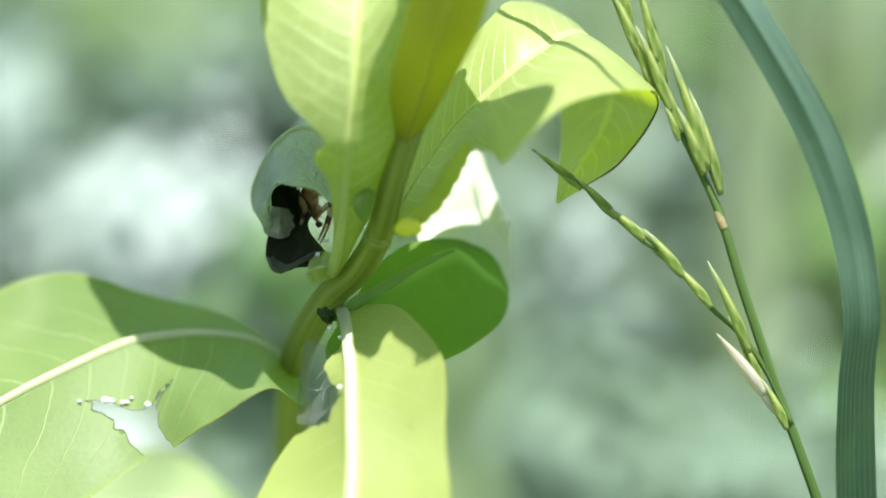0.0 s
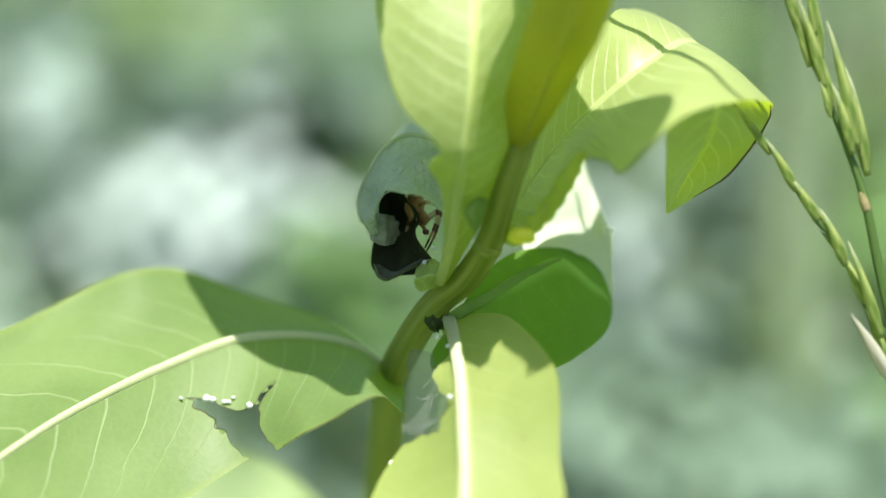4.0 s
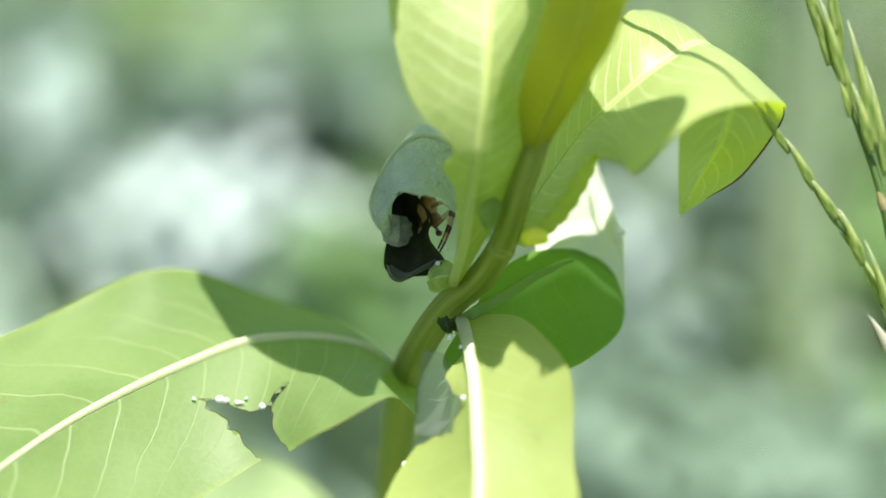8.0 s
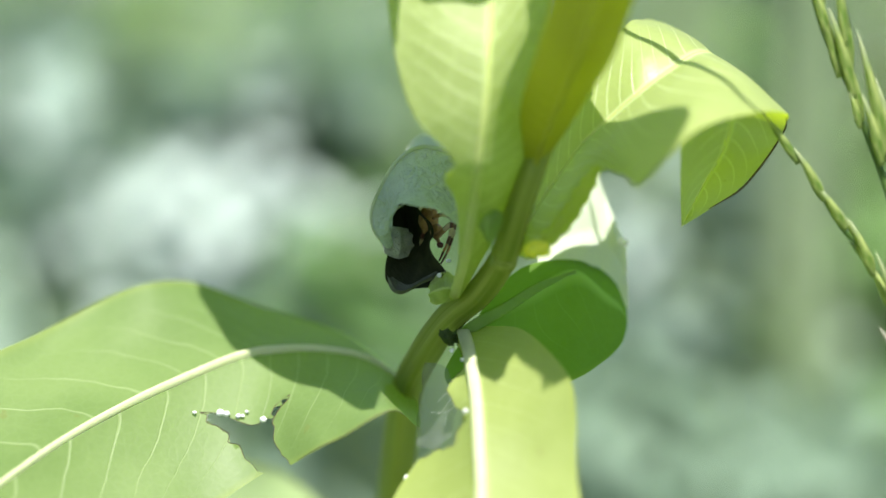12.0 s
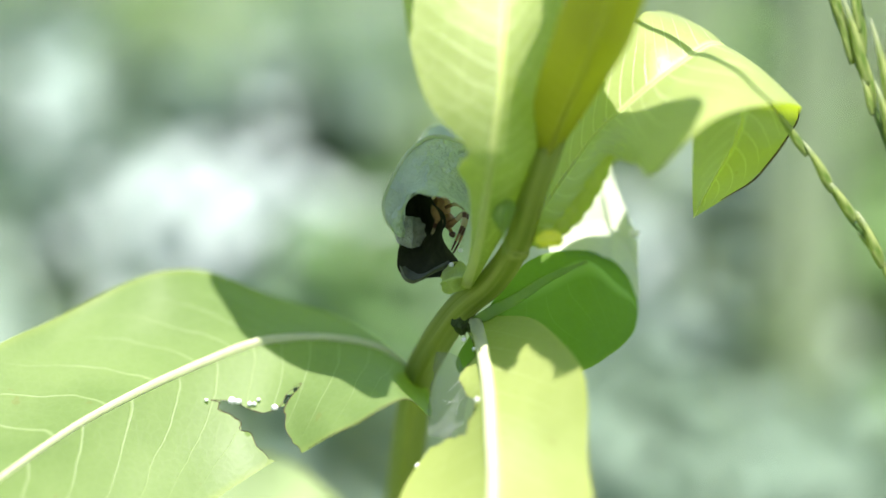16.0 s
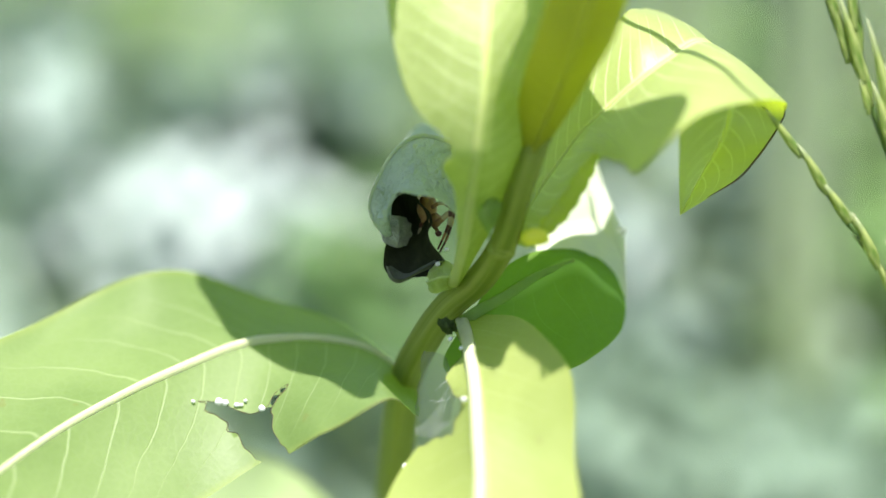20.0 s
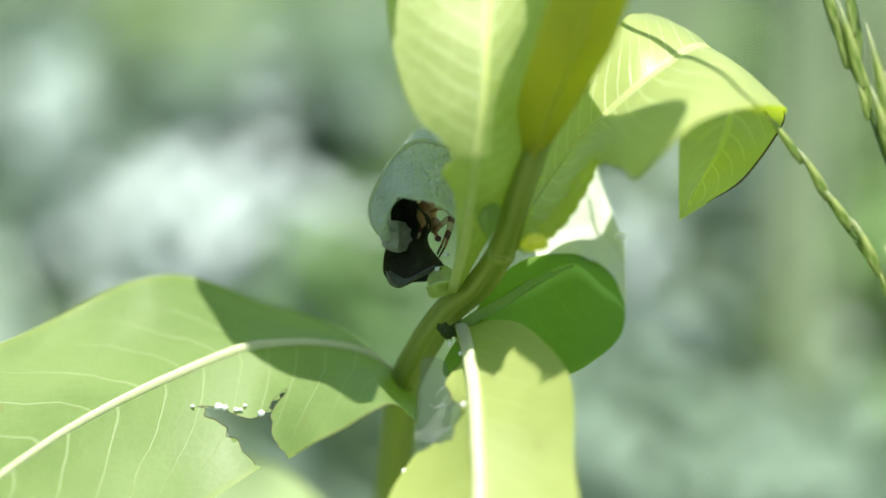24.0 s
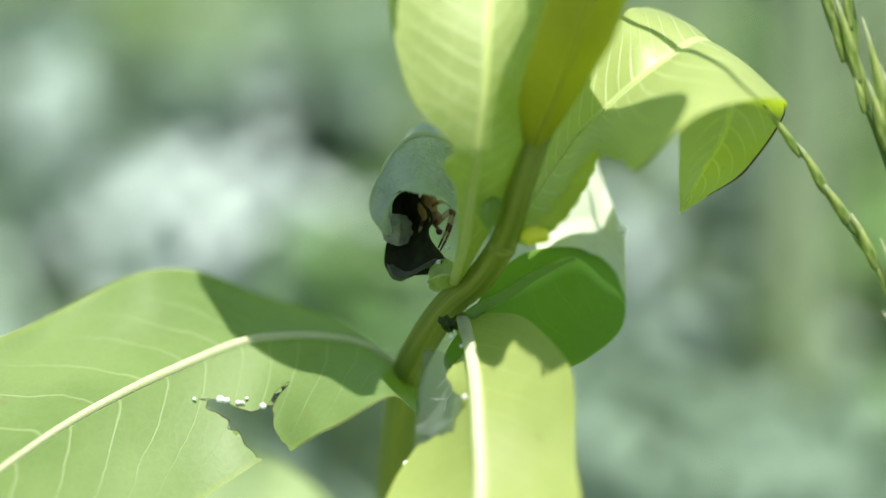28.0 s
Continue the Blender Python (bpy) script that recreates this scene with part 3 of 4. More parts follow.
def cut_edges(owner, rows, bites, seed, shape, size, rag=0.012):
    """Thin dry brown edges along the bites of a leaf."""
    at = leaf_surface(rows, *shape)
    for b, bite in enumerate(bites):
        run = []
        for u, v in ragged(bite, rag, seed * 10 + b) + [(-1.0, -9.0)]:
            if 0 < u < 1 and abs(v) <= 1:
                run.append(tuple(at(u, v)))
                continue
            if len(run) > 3:
                part("cut_edge", tube(run, [size * 0.5, size, size * 0.8, size * 1.1, size * 0.5], 6, len(run) * 3), MARGIN, owner, "dry brown bitten edge")
            run = []


cut_edges(left, LEFT, [[(0.454, 1.05), (0.463, 0.73), (0.446, 0.57), (0.417, 0.48), (0.383, 0.39), (0.425, 0.45), (0.45, 0.53), (0.492, 0.55), (0.517, 0.48), (0.529, 0.41), (0.562, 0.29), (0.55, 0.5), (0.55, 0.76), (0.546, 1.01), (0.546, 1.3), (0.454, 1.3)]], 7, (0.05, 0.03, 7, 0.0), 0.10)
cut_edges(plant, FRONT, [[(0.042, -1.15), (0.133, -0.69), (0.2, -0.61), (0.25, -0.85), (0.304, -0.95), (0.346, -0.73), (0.371, -0.43), (0.417, -0.46), (0.45, -0.56), (0.496, -0.52), (0.517, -0.83), (0.567, -1.02), (0.613, -1.05), (0.613, -1.3), (0.042, -1.3)]], 6, (0.04, 0.02, 6, 0.0), 0.07)
left_at = leaf_surface(LEFT, 0.05, 0.03, 7, 0.0)
part("cut_edge", tube([tuple(left_at(u, 0.99)) for u in np.linspace(0.44, 0.15, 12)], [0.06, 0.13, 0.15, 0.14, 0.12, 0.05], 6, 40), MARGIN, left, "dry brown leaf edge")
for a, b, c in [((2.4, -2.6, 436.4), (0.7, -3.9, 434.2), (-0.7, -2.1, 432.1)), ((2.6, -3.7, 435.7), (0.2, -4.0, 432.9), (-1.8, -1.2, 431.2)), ((2.0, -4.8, 434.6), (0.4, -5.1, 432.0), (0.0, -3.3, 429.6)), ((2.8, -2.5, 437.3), (0.0, -3.7, 435.7), (-1.5, -0.9, 433.6)), ((1.7, -5.0, 433.3), (-0.4, -4.1, 432.2), (-2.9, -1.1, 431.9))]:
    part("silk_thread", tube([a, b, c], [0.04, 0.035, 0.02], 5, 10), LATEX, plant, "fine white silk thread")

leaf(plant, [
    ((-15.8, 82.0, 378.7), (-15.6, 82.0, 377.3), (-15.2, 82.0, 375.3)),
    ((-27.2, 96.0, 387.9), (-27.0, 93.0, 380.8), (-28.2, 88.0, 371.4)),
    ((-44.0, 113.7, 395.1), (-44.6, 102.5, 384.1), (-45.7, 83.9, 369.8)),
    ((-64.9, 141.2, 389.5), (-66.7, 129.9, 377.4), (-65.5, 108.1, 361.4)),
    ((-91.1, 149.8, 374.9), (-91.1, 149.7, 374.6), (-91.1, 149.7, 374.3))],
    LOWER, RIB, (1.8, 0.5), "lower green leaf behind the stem", puff=0.04, ripple=0.02, seed=8)

# unseen leaves higher on the stem, added and outlined to shade the ones below
leaf(plant, [
    ((-6.5, -53.0, 549.0), (-6.0, -34.0, 547.0), (-5.0, -12.0, 547.0)),
    ((-9.5, -51.5, 549.0), (-9.5, -32.0, 547.0), (-9.0, -8.0, 547.0)),
    ((-13.0, -44.5, 549.0), (-13.0, -24.0, 546.0), (-11.0, 2.0, 547.0)),
    ((-17.0, -36.5, 549.0), (-17.0, -20.0, 547.0), (-17.0, 6.0, 549.0)),
    ((-24.0, -31.5, 549.0), (-25.0, -14.0, 547.0), (-25.0, 10.0, 549.0)),
    ((-30.2, -26.0, 548.0), (-32.0, -9.0, 546.0), (-32.0, 12.0, 548.0)),
    ((-37.2, -20.0, 548.0), (-39.0, -5.0, 546.0), (-38.0, 13.0, 548.0)),
    ((-41.3, -11.5, 548.0), (-43.0, 1.0, 546.0), (-43.0, 13.0, 548.0)),
    ((-46.9, -0.5, 548.0), (-48.0, 5.0, 547.0), (-47.0, 10.0, 548.0))],
    CANOPY, RIB, (1.4, 0.5), "unseen upper green leaf added to shade the large left leaf", puff=0.02, ripple=0.02, seed=15)
leaf(plant, [
    ((26.0, -10.0, 532.0), (28.0, -9.0, 532.0), (30.0, -10.0, 532.0)),
    ((18.0, -26.0, 545.0), (27.0, -22.0, 541.0), (35.0, -24.0, 544.0)),
    ((18.0, -33.0, 550.0), (28.0, -36.0, 547.0), (39.0, -36.0, 550.0)),
    ((13.5, -45.0, 552.0), (28.0, -46.0, 549.0), (47.5, -45.0, 552.0)),
    ((12.5, -53.5, 552.0), (25.0, -56.0, 549.0), (46.0, -55.0, 552.0)),
    ((15.5, -57.5, 551.0), (25.0, -61.0, 548.0), (42.0, -60.5, 551.0)),
    ((20.0, -61.0, 549.0), (25.0, -63.0, 549.0), (34.0, -62.5, 549.0))],
    YOUNG, RIB, (1.4, 0.5), "unseen upper young leaf, front margin cut for its ragged shadow", puff=0.02, ripple=0.02, seed=16, n=70, m=30,
    bites=[[(0.87, -1.2), (0.85, -0.95), (0.74, -0.62), (0.6, -0.48), (0.66, -0.36), (0.74, -0.13), (0.80, -0.02), (0.86, 0.05), (1.1, 0.05), (1.1, -1.2)]])

leaf(plant, [
    ((20.0, -8.0, 540.0), (21.0, -7.0, 539.0), (20.0, -6.0, 540.0)),
    ((12.0, -29.0, 546.0), (12.0, -14.0, 544.0), (12.0, -4.0, 546.0)),
    ((4.0, -31.0, 548.0), (3.0, -14.0, 546.0), (3.0, -2.0, 548.0)),
    ((-3.0, -29.0, 549.0), (-4.0, -13.0, 547.0), (-3.0, -3.0, 549.0)),
    ((-8.0, -15.0, 549.0), (-8.5, -12.0, 549.0), (-8.0, -9.0, 549.0))],
    CANOPY, RIB, (1.0, 0.4), "small unseen upper leaf added to shade the curled one", puff=0.02, ripple=0.02, seed=17)

# grey see-through sheet added over the gap between stem and front leaf
part("silk_sheet", leaf_mesh([
    ((-4.0, 8.0, 440.0), (-1.5, 4.0, 440.5), (0.8, 0.0, 440.0)),
    ((-5.0, 8.0, 434.0), (-1.5, 2.0, 434.5), (2.0, -6.0, 435.0)),
    ((-5.5, 6.0, 429.0), (-2.0, 1.0, 429.0), (1.5, -9.0, 430.0)),
    ((-5.5, 4.0, 424.0), (-3.5, 0.0, 424.5), (-1.5, -9.0, 426.0))], n=24, m=16, puff=0.08, ripple=0.05, seed=22), GREY_SHEET, plant, "thin grey see-through sheet beside the stem")

# the curled leaf that shelters the spider
curl = leaf(plant, [
    ((6.1, 11.6, 475.8), (6.5, 9.7, 477.1), (6.9, 7.6, 476.1)),
    ((4.8, 26.2, 480.8), (4.1, 14.0, 480.0), (3.7, 0.7, 468.4)),
    ((0.7, 34.5, 483.3), (0.1, 13.2, 481.7), (0.6, -4.1, 470.3)),
    ((-2.7, 40.6, 483.9), (-5.0, 13.3, 482.4), (-3.4, -4.9, 471.9)),
    ((-6.6, 42.4, 481.8), (-9.5, 12.9, 479.4), (-7.3, -3.8, 472.7)),
    ((-9.6, 41.8, 476.4), (-12.7, 14.4, 474.2), (-9.4, 1.0, 471.5)),
    ((-11.3, 37.0, 469.4), (-14.7, 17.9, 469.1), (-10.5, 6.7, 467.5)),
    ((-11.9, 32.5, 464.4), (-14.2, 18.5, 465.3), (-10.9, 10.3, 463.8)),
    ((-11.0, 26.2, 461.8), (-12.1, 19.2, 462.5), (-10.5, 15.2, 462.2))],
    SKY_TINTED, CURL_RIB, (0.8, 0.6, 0.3), "leaf curled over into a shelter, tinted blue-green by painted skylight", puff=0.14, ripple=0.03, seed=9, n=80, m=40, rib_out=-0.2)
# near-black flap that fills the inside of the curl
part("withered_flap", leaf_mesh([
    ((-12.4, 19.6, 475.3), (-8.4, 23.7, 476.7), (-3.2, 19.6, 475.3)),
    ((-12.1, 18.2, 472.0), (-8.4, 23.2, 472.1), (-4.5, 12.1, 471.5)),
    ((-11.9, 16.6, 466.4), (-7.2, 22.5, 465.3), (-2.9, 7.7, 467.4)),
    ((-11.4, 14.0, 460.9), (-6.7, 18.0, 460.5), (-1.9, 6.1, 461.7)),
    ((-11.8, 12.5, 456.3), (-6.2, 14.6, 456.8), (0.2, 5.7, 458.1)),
    ((-9.3, 11.2, 453.3), (-5.9, 11.3, 454.4), (-0.9, 6.5, 456.1))], n=40, m=24, puff=0.08, ripple=0.08, seed=10), FLAP_DARK, curl, "near-black flap inside the curl")
part("silk_patch", leaf_mesh([
    ((-10.8, 10.8, 467.0), (-8.7, 12.6, 466.6), (-7.5, 15.6, 466.0)),
    ((-11.9, 10.2, 465.1), (-8.7, 10.4, 465.1), (-6.4, 15.4, 464.6)),
    ((-12.1, 9.8, 463.3), (-8.7, 10.2, 463.3), (-6.2, 15.2, 462.9)),
    ((-11.7, 9.8, 461.6), (-8.8, 10.1, 461.5), (-6.8, 15.1, 461.2)),
    ((-9.5, 10.9, 460.4), (-8.9, 11.9, 460.2), (-8.3, 12.9, 460.2))], n=20, m=14, puff=0.05, ripple=0.08, seed=11), SILK, curl, "grey silk and dry leaf skin")
part("rolled_edge", tube([(-2.4, -3.9, 472.4), (-6.1, -1.8, 472.7), (-8.8, 1.0, 471.5), (-10.5, 3.8, 469.3), (-11.7, 6.6, 466.6), (-11.2, 9.3, 463.9), (-10.6, 11.2, 462.8)], [0.06, 0.08, 0.12, 0.5, 1.35, 1.2, 0.4], 14, 50, 0.9), SKY_TINTED, curl, "rounded pale edge of the curl")
part("leaf_lip", leaf_mesh([
    ((-11.5, 9.7, 457.7), (-11.0, 8.6, 456.9), (-10.2, 10.6, 456.9)),
    ((-10.5, 8.3, 454.5), (-9.7, 7.3, 454.8), (-8.8, 10.5, 455.8)),
    ((-8.5, 8.2, 453.6), (-7.6, 7.3, 454.6), (-6.7, 9.4, 455.5)),
    ((-5.5, 9.4, 455.0), (-4.7, 8.5, 456.0), (-4.0, 9.6, 456.8)),
    ((-2.7, 9.5, 456.2), (-1.8, 8.6, 457.4), (-1.1, 9.7, 458.2)),
    ((0.2, 9.5, 456.6), (0.3, 8.6, 457.2), (0.4, 9.6, 457.5))], n=30, m=8, puff=0.1, ripple=0.08, seed=12), DRY_LIP, curl, "grey rolled lip of dry tissue")

# small leaf stub and axil bud
part("leaf_stub", leaf_mesh([
    ((2.4, 5.6, 457.3), (2.4, 2.4, 455.4), (2.4, 5.1, 453.1)),
    ((0.2, 6.7, 458.3), (-0.1, -0.6, 456.0), (0.4, 3.1, 452.7)),
    ((-2.0, 7.6, 457.1), (-2.3, 0.3, 455.2), (-1.6, 3.0, 452.2)),
    ((-3.2, 7.4, 455.0), (-3.3, 4.3, 454.1), (-2.9, 5.1, 452.6))], n=20, m=14, puff=0.12, seed=13), GREEN_BACKLIT, plant, "gnawed stub of a leaf base")
part("bud", leaf_mesh([
    ((8.7, -12.1, 461.8), (8.8, -13.1, 461.9), (9.0, -12.1, 461.8)),
    ((8.4, -12.7, 465.3), (8.7, -13.7, 465.4), (8.9, -12.7, 465.3)),
    ((7.0, -11.5, 467.5), (8.4, -15.5, 467.6), (10.1, -12.4, 467.6)),
    ((6.6, -10.2, 469.6), (8.6, -16.2, 470.5), (11.0, -12.2, 470.4)),
    ((8.7, -11.0, 471.7), (9.4, -13.0, 472.0), (10.4, -11.0, 471.7))], n=24, m=12, puff=0.12, seed=14), BUD_GREEN, plant, "small folded axil bud")
part("rolled_margin", tube([(17.0, -12.6, 464.6), (19.4, -12.2, 466.6), (22.2, -12.2, 469.6), (24.8, -12.6, 473.6), (27.0, -12.8, 477.4), (28.6, -13.6, 480.2)], [0.9, 1.5, 1.7, 1.6, 1.4, 0.5], 16, 70, 0.55, beads=0.22, count=7), TIP_GREEN, plant, "yellow-green puckered margin of the arched leaf")
part("leaf_tip", blob((17.2, -14.7, 464.8), (2.6, 1.5, 1.7), 5, 0.25, 3), TIP, plant, "yellow swollen end of the rolled margin")
part("dry_margin", tube([(65.6, -0.2, 488.6), (66.8, 8.6, 485.8), (65.1, 13.7, 481.2), (61.9, 11.7, 477.4), (58.1, 8.9, 473.9), (52.0, 8.0, 470.3)], [0.1, 0.18, 0.22, 0.22, 0.2, 0.08], 8, 40), MARGIN, plant, "dark dry margin of the arched leaf")
part("stem_joint", tube([(10.9, -3.1, 460.7), (11.2, -3.5, 461.6), (11.5, -3.9, 462.5)], [2.6, 2.85, 2.55], 18, 8), STEM, plant, "swollen joint of the stem")
part("scar", leaf_mesh([
    ((-0.9, 2.6, 447.6), (0.7, 0.6, 448.1), (2.4, 3.5, 447.2)),
    ((-1.1, 1.5, 446.6), (0.4, -1.6, 446.6), (2.4, 2.4, 446.5)),
    ((-0.4, 2.3, 445.2), (0.9, -0.7, 445.4), (2.7, 3.3, 445.5)),
    ((0.9, 3.2, 443.9), (1.8, 1.2, 444.2), (2.7, 4.2, 444.4))], n=16, m=14, puff=0.2, ripple=0.15, seed=21), SCRAP, plant, "curled dark green scrap of dry leaf")
part("scar", leaf_mesh([
    ((0.0, -0.5, 447.4), (0.9, -2.5, 447.6), (1.8, 0.5, 447.0)),
    ((-0.1, -0.6, 446.0), (1.0, -3.6, 446.3), (2.1, 0.4, 446.1)),
    ((0.9, 0.3, 444.8), (1.4, -1.7, 445.0), (2.1, 1.3, 444.9))], n=12, m=12, puff=0.25, ripple=0.15, seed=23), SCRAP, plant, "curled dark green scrap of dry leaf")
for i, (spot, size) in enumerate([((1.4, 0.1, 443.7), 0.55), ((3.4, -2.0, 442.2), 0.5), ((-1.0, 5.6, 457.7), 0.6), ((0.8, 5.9, 460.5), 0.55), ((3.8, -14.9, 434.6), 0.6), ((-7.3, -4.4, 419.6), 0.85),
                                  ((4.3, -5.9, 481.9), 0.35), ((2.4, -3.8, 472.9), 0.35), ((37.4, 32.2, 461.4), 1.3)]):
    part("latex_drop", blob(spot, (size * 0.9, size * 0.75, size * 0.8), i, 0.35), LATEX, plant, "white bead of latex")
for i, (u, v, size) in enumerate([(0.567, 0.28, 0.45), (0.535, 0.37, 0.95), (0.527, 0.395, 0.75), (0.510, 0.445, 0.55), (0.502, 0.455, 0.5), (0.488, 0.43, 0.4), (0.462, 0.53, 0.75)]):
    p = left_at(u, v)
    part("latex_drop", blob((p[0], p[1] - 0.5, p[2] + 0.2), (size, size * 0.75, size * 0.8), 30 + i, 0.35), LATEX, left, "white bead of latex")

# ---------------------------------------------------------------- the spider under the curl
spider = tagged(new("spider"), "small tan spider with banded legs clinging under a curled leaf", "spider")
part("abdomen", blob((-3.1, 15.8, 468.0), (2.0, 2.6, 3.0), 5, 0.15, 3), SPIDER_TAN, spider)
part("cephalothorax", blob((-1.5, 11.5, 465.8), (1.3, 1.6, 1.5), 6, 0.12, 3), SPIDER_TAN, spider)
part("palp", blob((-0.8, 9.2, 463.3), (0.75, 0.6, 0.55), 7, 0.3), SPIDER_DARK, spider)


def spider_leg(points, radius=0.46, bands=(0, 1, 2, 0, 0)):
    """A leg in jointed segments, pale with dark rings, thin towards the foot."""
    skins = ((SPIDER_TAN, "tan segment"), (SPIDER_DARK, "dark ring"), (SPIDER_PALE, "pale segment"))
    line = glide(points, 8 * len(bands) + 1)
    for k, band in enumerate(bands):
        r = radius * (1 - 0.14 * k)
        part("leg_segment", tube([tuple(p) for p in line[k * 8:k * 8 + 9:4]], [r, r * 1.05, r * 0.86], 8, 8), skins[band][0], spider, skins[band][1])


spider_leg([(-1.7, 10.4, 464.7), (0.0, 8.6, 466.4), (1.5, 7.7, 467.8)], 0.55, (0, 2))
spider_leg([(1.5, 7.7, 467.9), (1.5, 7.6, 466.5), (0.9, 8.4, 464.4), (0.1, 9.2, 462.5), (-1.0, 9.9, 460.1)], 0.48, (1, 2, 1, 0, 1))
spider_leg([(-1.5, 10.4, 464.9), (0.4, 9.6, 466.5), (2.0, 9.7, 467.8)], 0.5, (0, 2))
spider_leg([(2.0, 9.7, 467.8), (1.9, 9.5, 465.9), (1.3, 9.3, 463.9), (0.7, 10.1, 462.0), (-0.7, 10.8, 459.3)], 0.46, (1, 2, 1, 0, 1))
spider_leg([(-2.0, 11.4, 464.8), (-1.3, 10.3, 464.2), (-0.8, 9.3, 463.4)], 0.4, (0, 0))
spider_leg([(-2.5, 12.0, 470.2), (-3.3, 8.0, 470.9), (-4.3, 5.1, 471.3), (-4.7, 5.0, 470.7)], 0.4, (0, 1, 2))
spider_leg([(-2.0, 11.8, 468.4), (-0.7, 7.9, 469.4), (0.7, 5.9, 469.3), (1.7, 5.8, 468.4)], 0.42, (0, 2, 1))
spider_leg([(-3.6, 14.6, 466.1), (-4.3, 15.4, 464.6), (-4.8, 17.2, 462.6)], 0.4, (0, 1, 2))

# ---------------------------------------------------------------- grass in flower beside the shoot
flower = tagged(new("grass_flower_stalk"), "slender green grass stalk with narrow flower spikes", "grass")
stalk = [(55.5, 3.3, 513.7), (58.1, 2.6, 506.0), (61.9, 1.6, 496.6), (67.4, 0.7, 487.3), (72.2, -0.3, 477.4), (75.9, -1.1, 469.7), (78.6, -1.8, 462.6), (82.5, -2.1, 449.8), (88.5, -2.9, 432.0), (97.1, -3.3, 408.3), (107.0, -0.4, 377.3), (120.4, 4.1, 321.9), (131.6, 4.0, 222.1), (137.4, -5.2, 31.4)]
part("stalk", tube(stalk, [0.45, 0.45, 0.5, 0.55, 0.6, 0.75, 0.9, 0.92, 0.95, 1.0, 1.1, 1.3, 1.4, 1.4], 10, 120), GRASS_STEM, flower)
part("node", tube([(77.3, -1.5, 466.2), (77.9, -1.7, 464.2), (78.6, -1.8, 462.5)], [0.8, 1.02, 0.95], 10, 10), NODE, flower, "purplish joint of the stalk")


def spikelet(parent, foot, top, width, material=None, label=""):
    """A narrow husk: a tapered body that ends in a point, slightly flattened."""
    a, b, width = np.array(foot), np.array(top), width * 0.88
    mid1, mid2 = a * 0.68 + b * 0.32 + np.array((0.25, -0.3, 0)), a * 0.3 + b * 0.7 + np.array((0.3, -0.3, 0))
    return part("spikelet", tube([tuple(a), tuple(mid1), tuple(mid2), tuple(b)], [width * 0.5, width, width * 0.85, width * 0.45, 0.05], 8, 14, 0.7), material or HUSK, parent, label)


for foot, top, w in [((77.8, -2.2, 469.2), (72.8, -1.3, 487.8), 1.3), ((77.2, -2.0, 470.4), (71.8, -1.1, 489.7), 1.2), ((75.4, -2.7, 474.2), (67.3, -1.3, 498.1), 1.4), ((74.5, -2.8, 473.2), (69.3, -2.4, 486.3), 1.3),
                     ((70.3, -0.9, 481.3), (65.1, 0.5, 495.0), 1.0), ((68.1, -1.5, 485.3), (61.4, -0.8, 502.1), 1.2), ((67.4, 1.0, 490.6), (62.5, 2.9, 509.2), 1.3), ((65.1, -0.2, 489.1), (59.5, 1.3, 503.9), 1.2),
                     ((62.9, 0.5, 495.0), (56.2, 2.0, 510.4), 1.2), ((60.9, 2.0, 500.5), (57.1, 3.6, 515.9), 1.2), ((65.5, -0.6, 495.0), (61.0, 1.3, 513.6), 1.1), ((69.7, -2.1, 479.8), (66.5, -1.3, 487.4), 0.8)]:
    spikelet(flower, foot, top, w)
side = part("side_spike", tube([(91.5, -3.7, 424.0), (87.0, -3.0, 434.3), (81.6, -2.3, 442.0), (75.5, -1.7, 447.7), (68.4, -1.7, 456.7), (61.7, -2.1, 461.2), (53.2, -1.9, 469.5), (47.2, -1.5, 474.4), (41.3, -1.2, 478.5)],
                               [0.7, 0.6, 0.55, 0.5, 0.5, 0.45, 0.45, 0.4, 0.15], 8, 60), GRASS_STEM, flower, "thin side branch with flat spikelets")
for foot, top, w in [((76.0, -2.8, 447.3), (68.2, -1.6, 456.4), 1.2), ((70.5, -2.3, 453.3), (62.9, -2.2, 462.8), 1.3), ((68.6, -1.7, 456.5), (60.7, -1.7, 463.8), 1.0), ((62.9, -2.4, 460.6), (55.4, -2.5, 467.4), 1.2),
                     ((57.4, -2.1, 465.0), (49.3, -1.9, 473.2), 1.2), ((50.9, -1.5, 470.6), (41.3, -1.2, 478.5), 1.0), ((68.5, -0.8, 455.8), (64.1, -0.8, 458.7), 0.7)]:
    spikelet(side, foot, top, w)
for foot, top, w, mat in [((83.3, -4.3, 438.5), (74.9, -4.4, 456.7), 1.3, HUSK), ((86.4, -3.0, 431.0), (79.5, -1.6, 445.3), 1.2, HUSK), ((86.0, -5.1, 430.3), (76.2, -7.8, 443.0), 1.5, CHAFF), ((89.1, -3.5, 426.0), (82.7, -1.5, 436.3), 1.4, CHAFF), ((90.6, -4.8, 423.3), (85.7, -3.8, 433.3), 1.1, HUSK)]:
    spikelet(flower, foot, top, w, mat, "dry pale chaff" if mat is CHAFF else "")

blade = tagged(new("grass_plant"), "broad blue-green grass blade arching over", "grass")
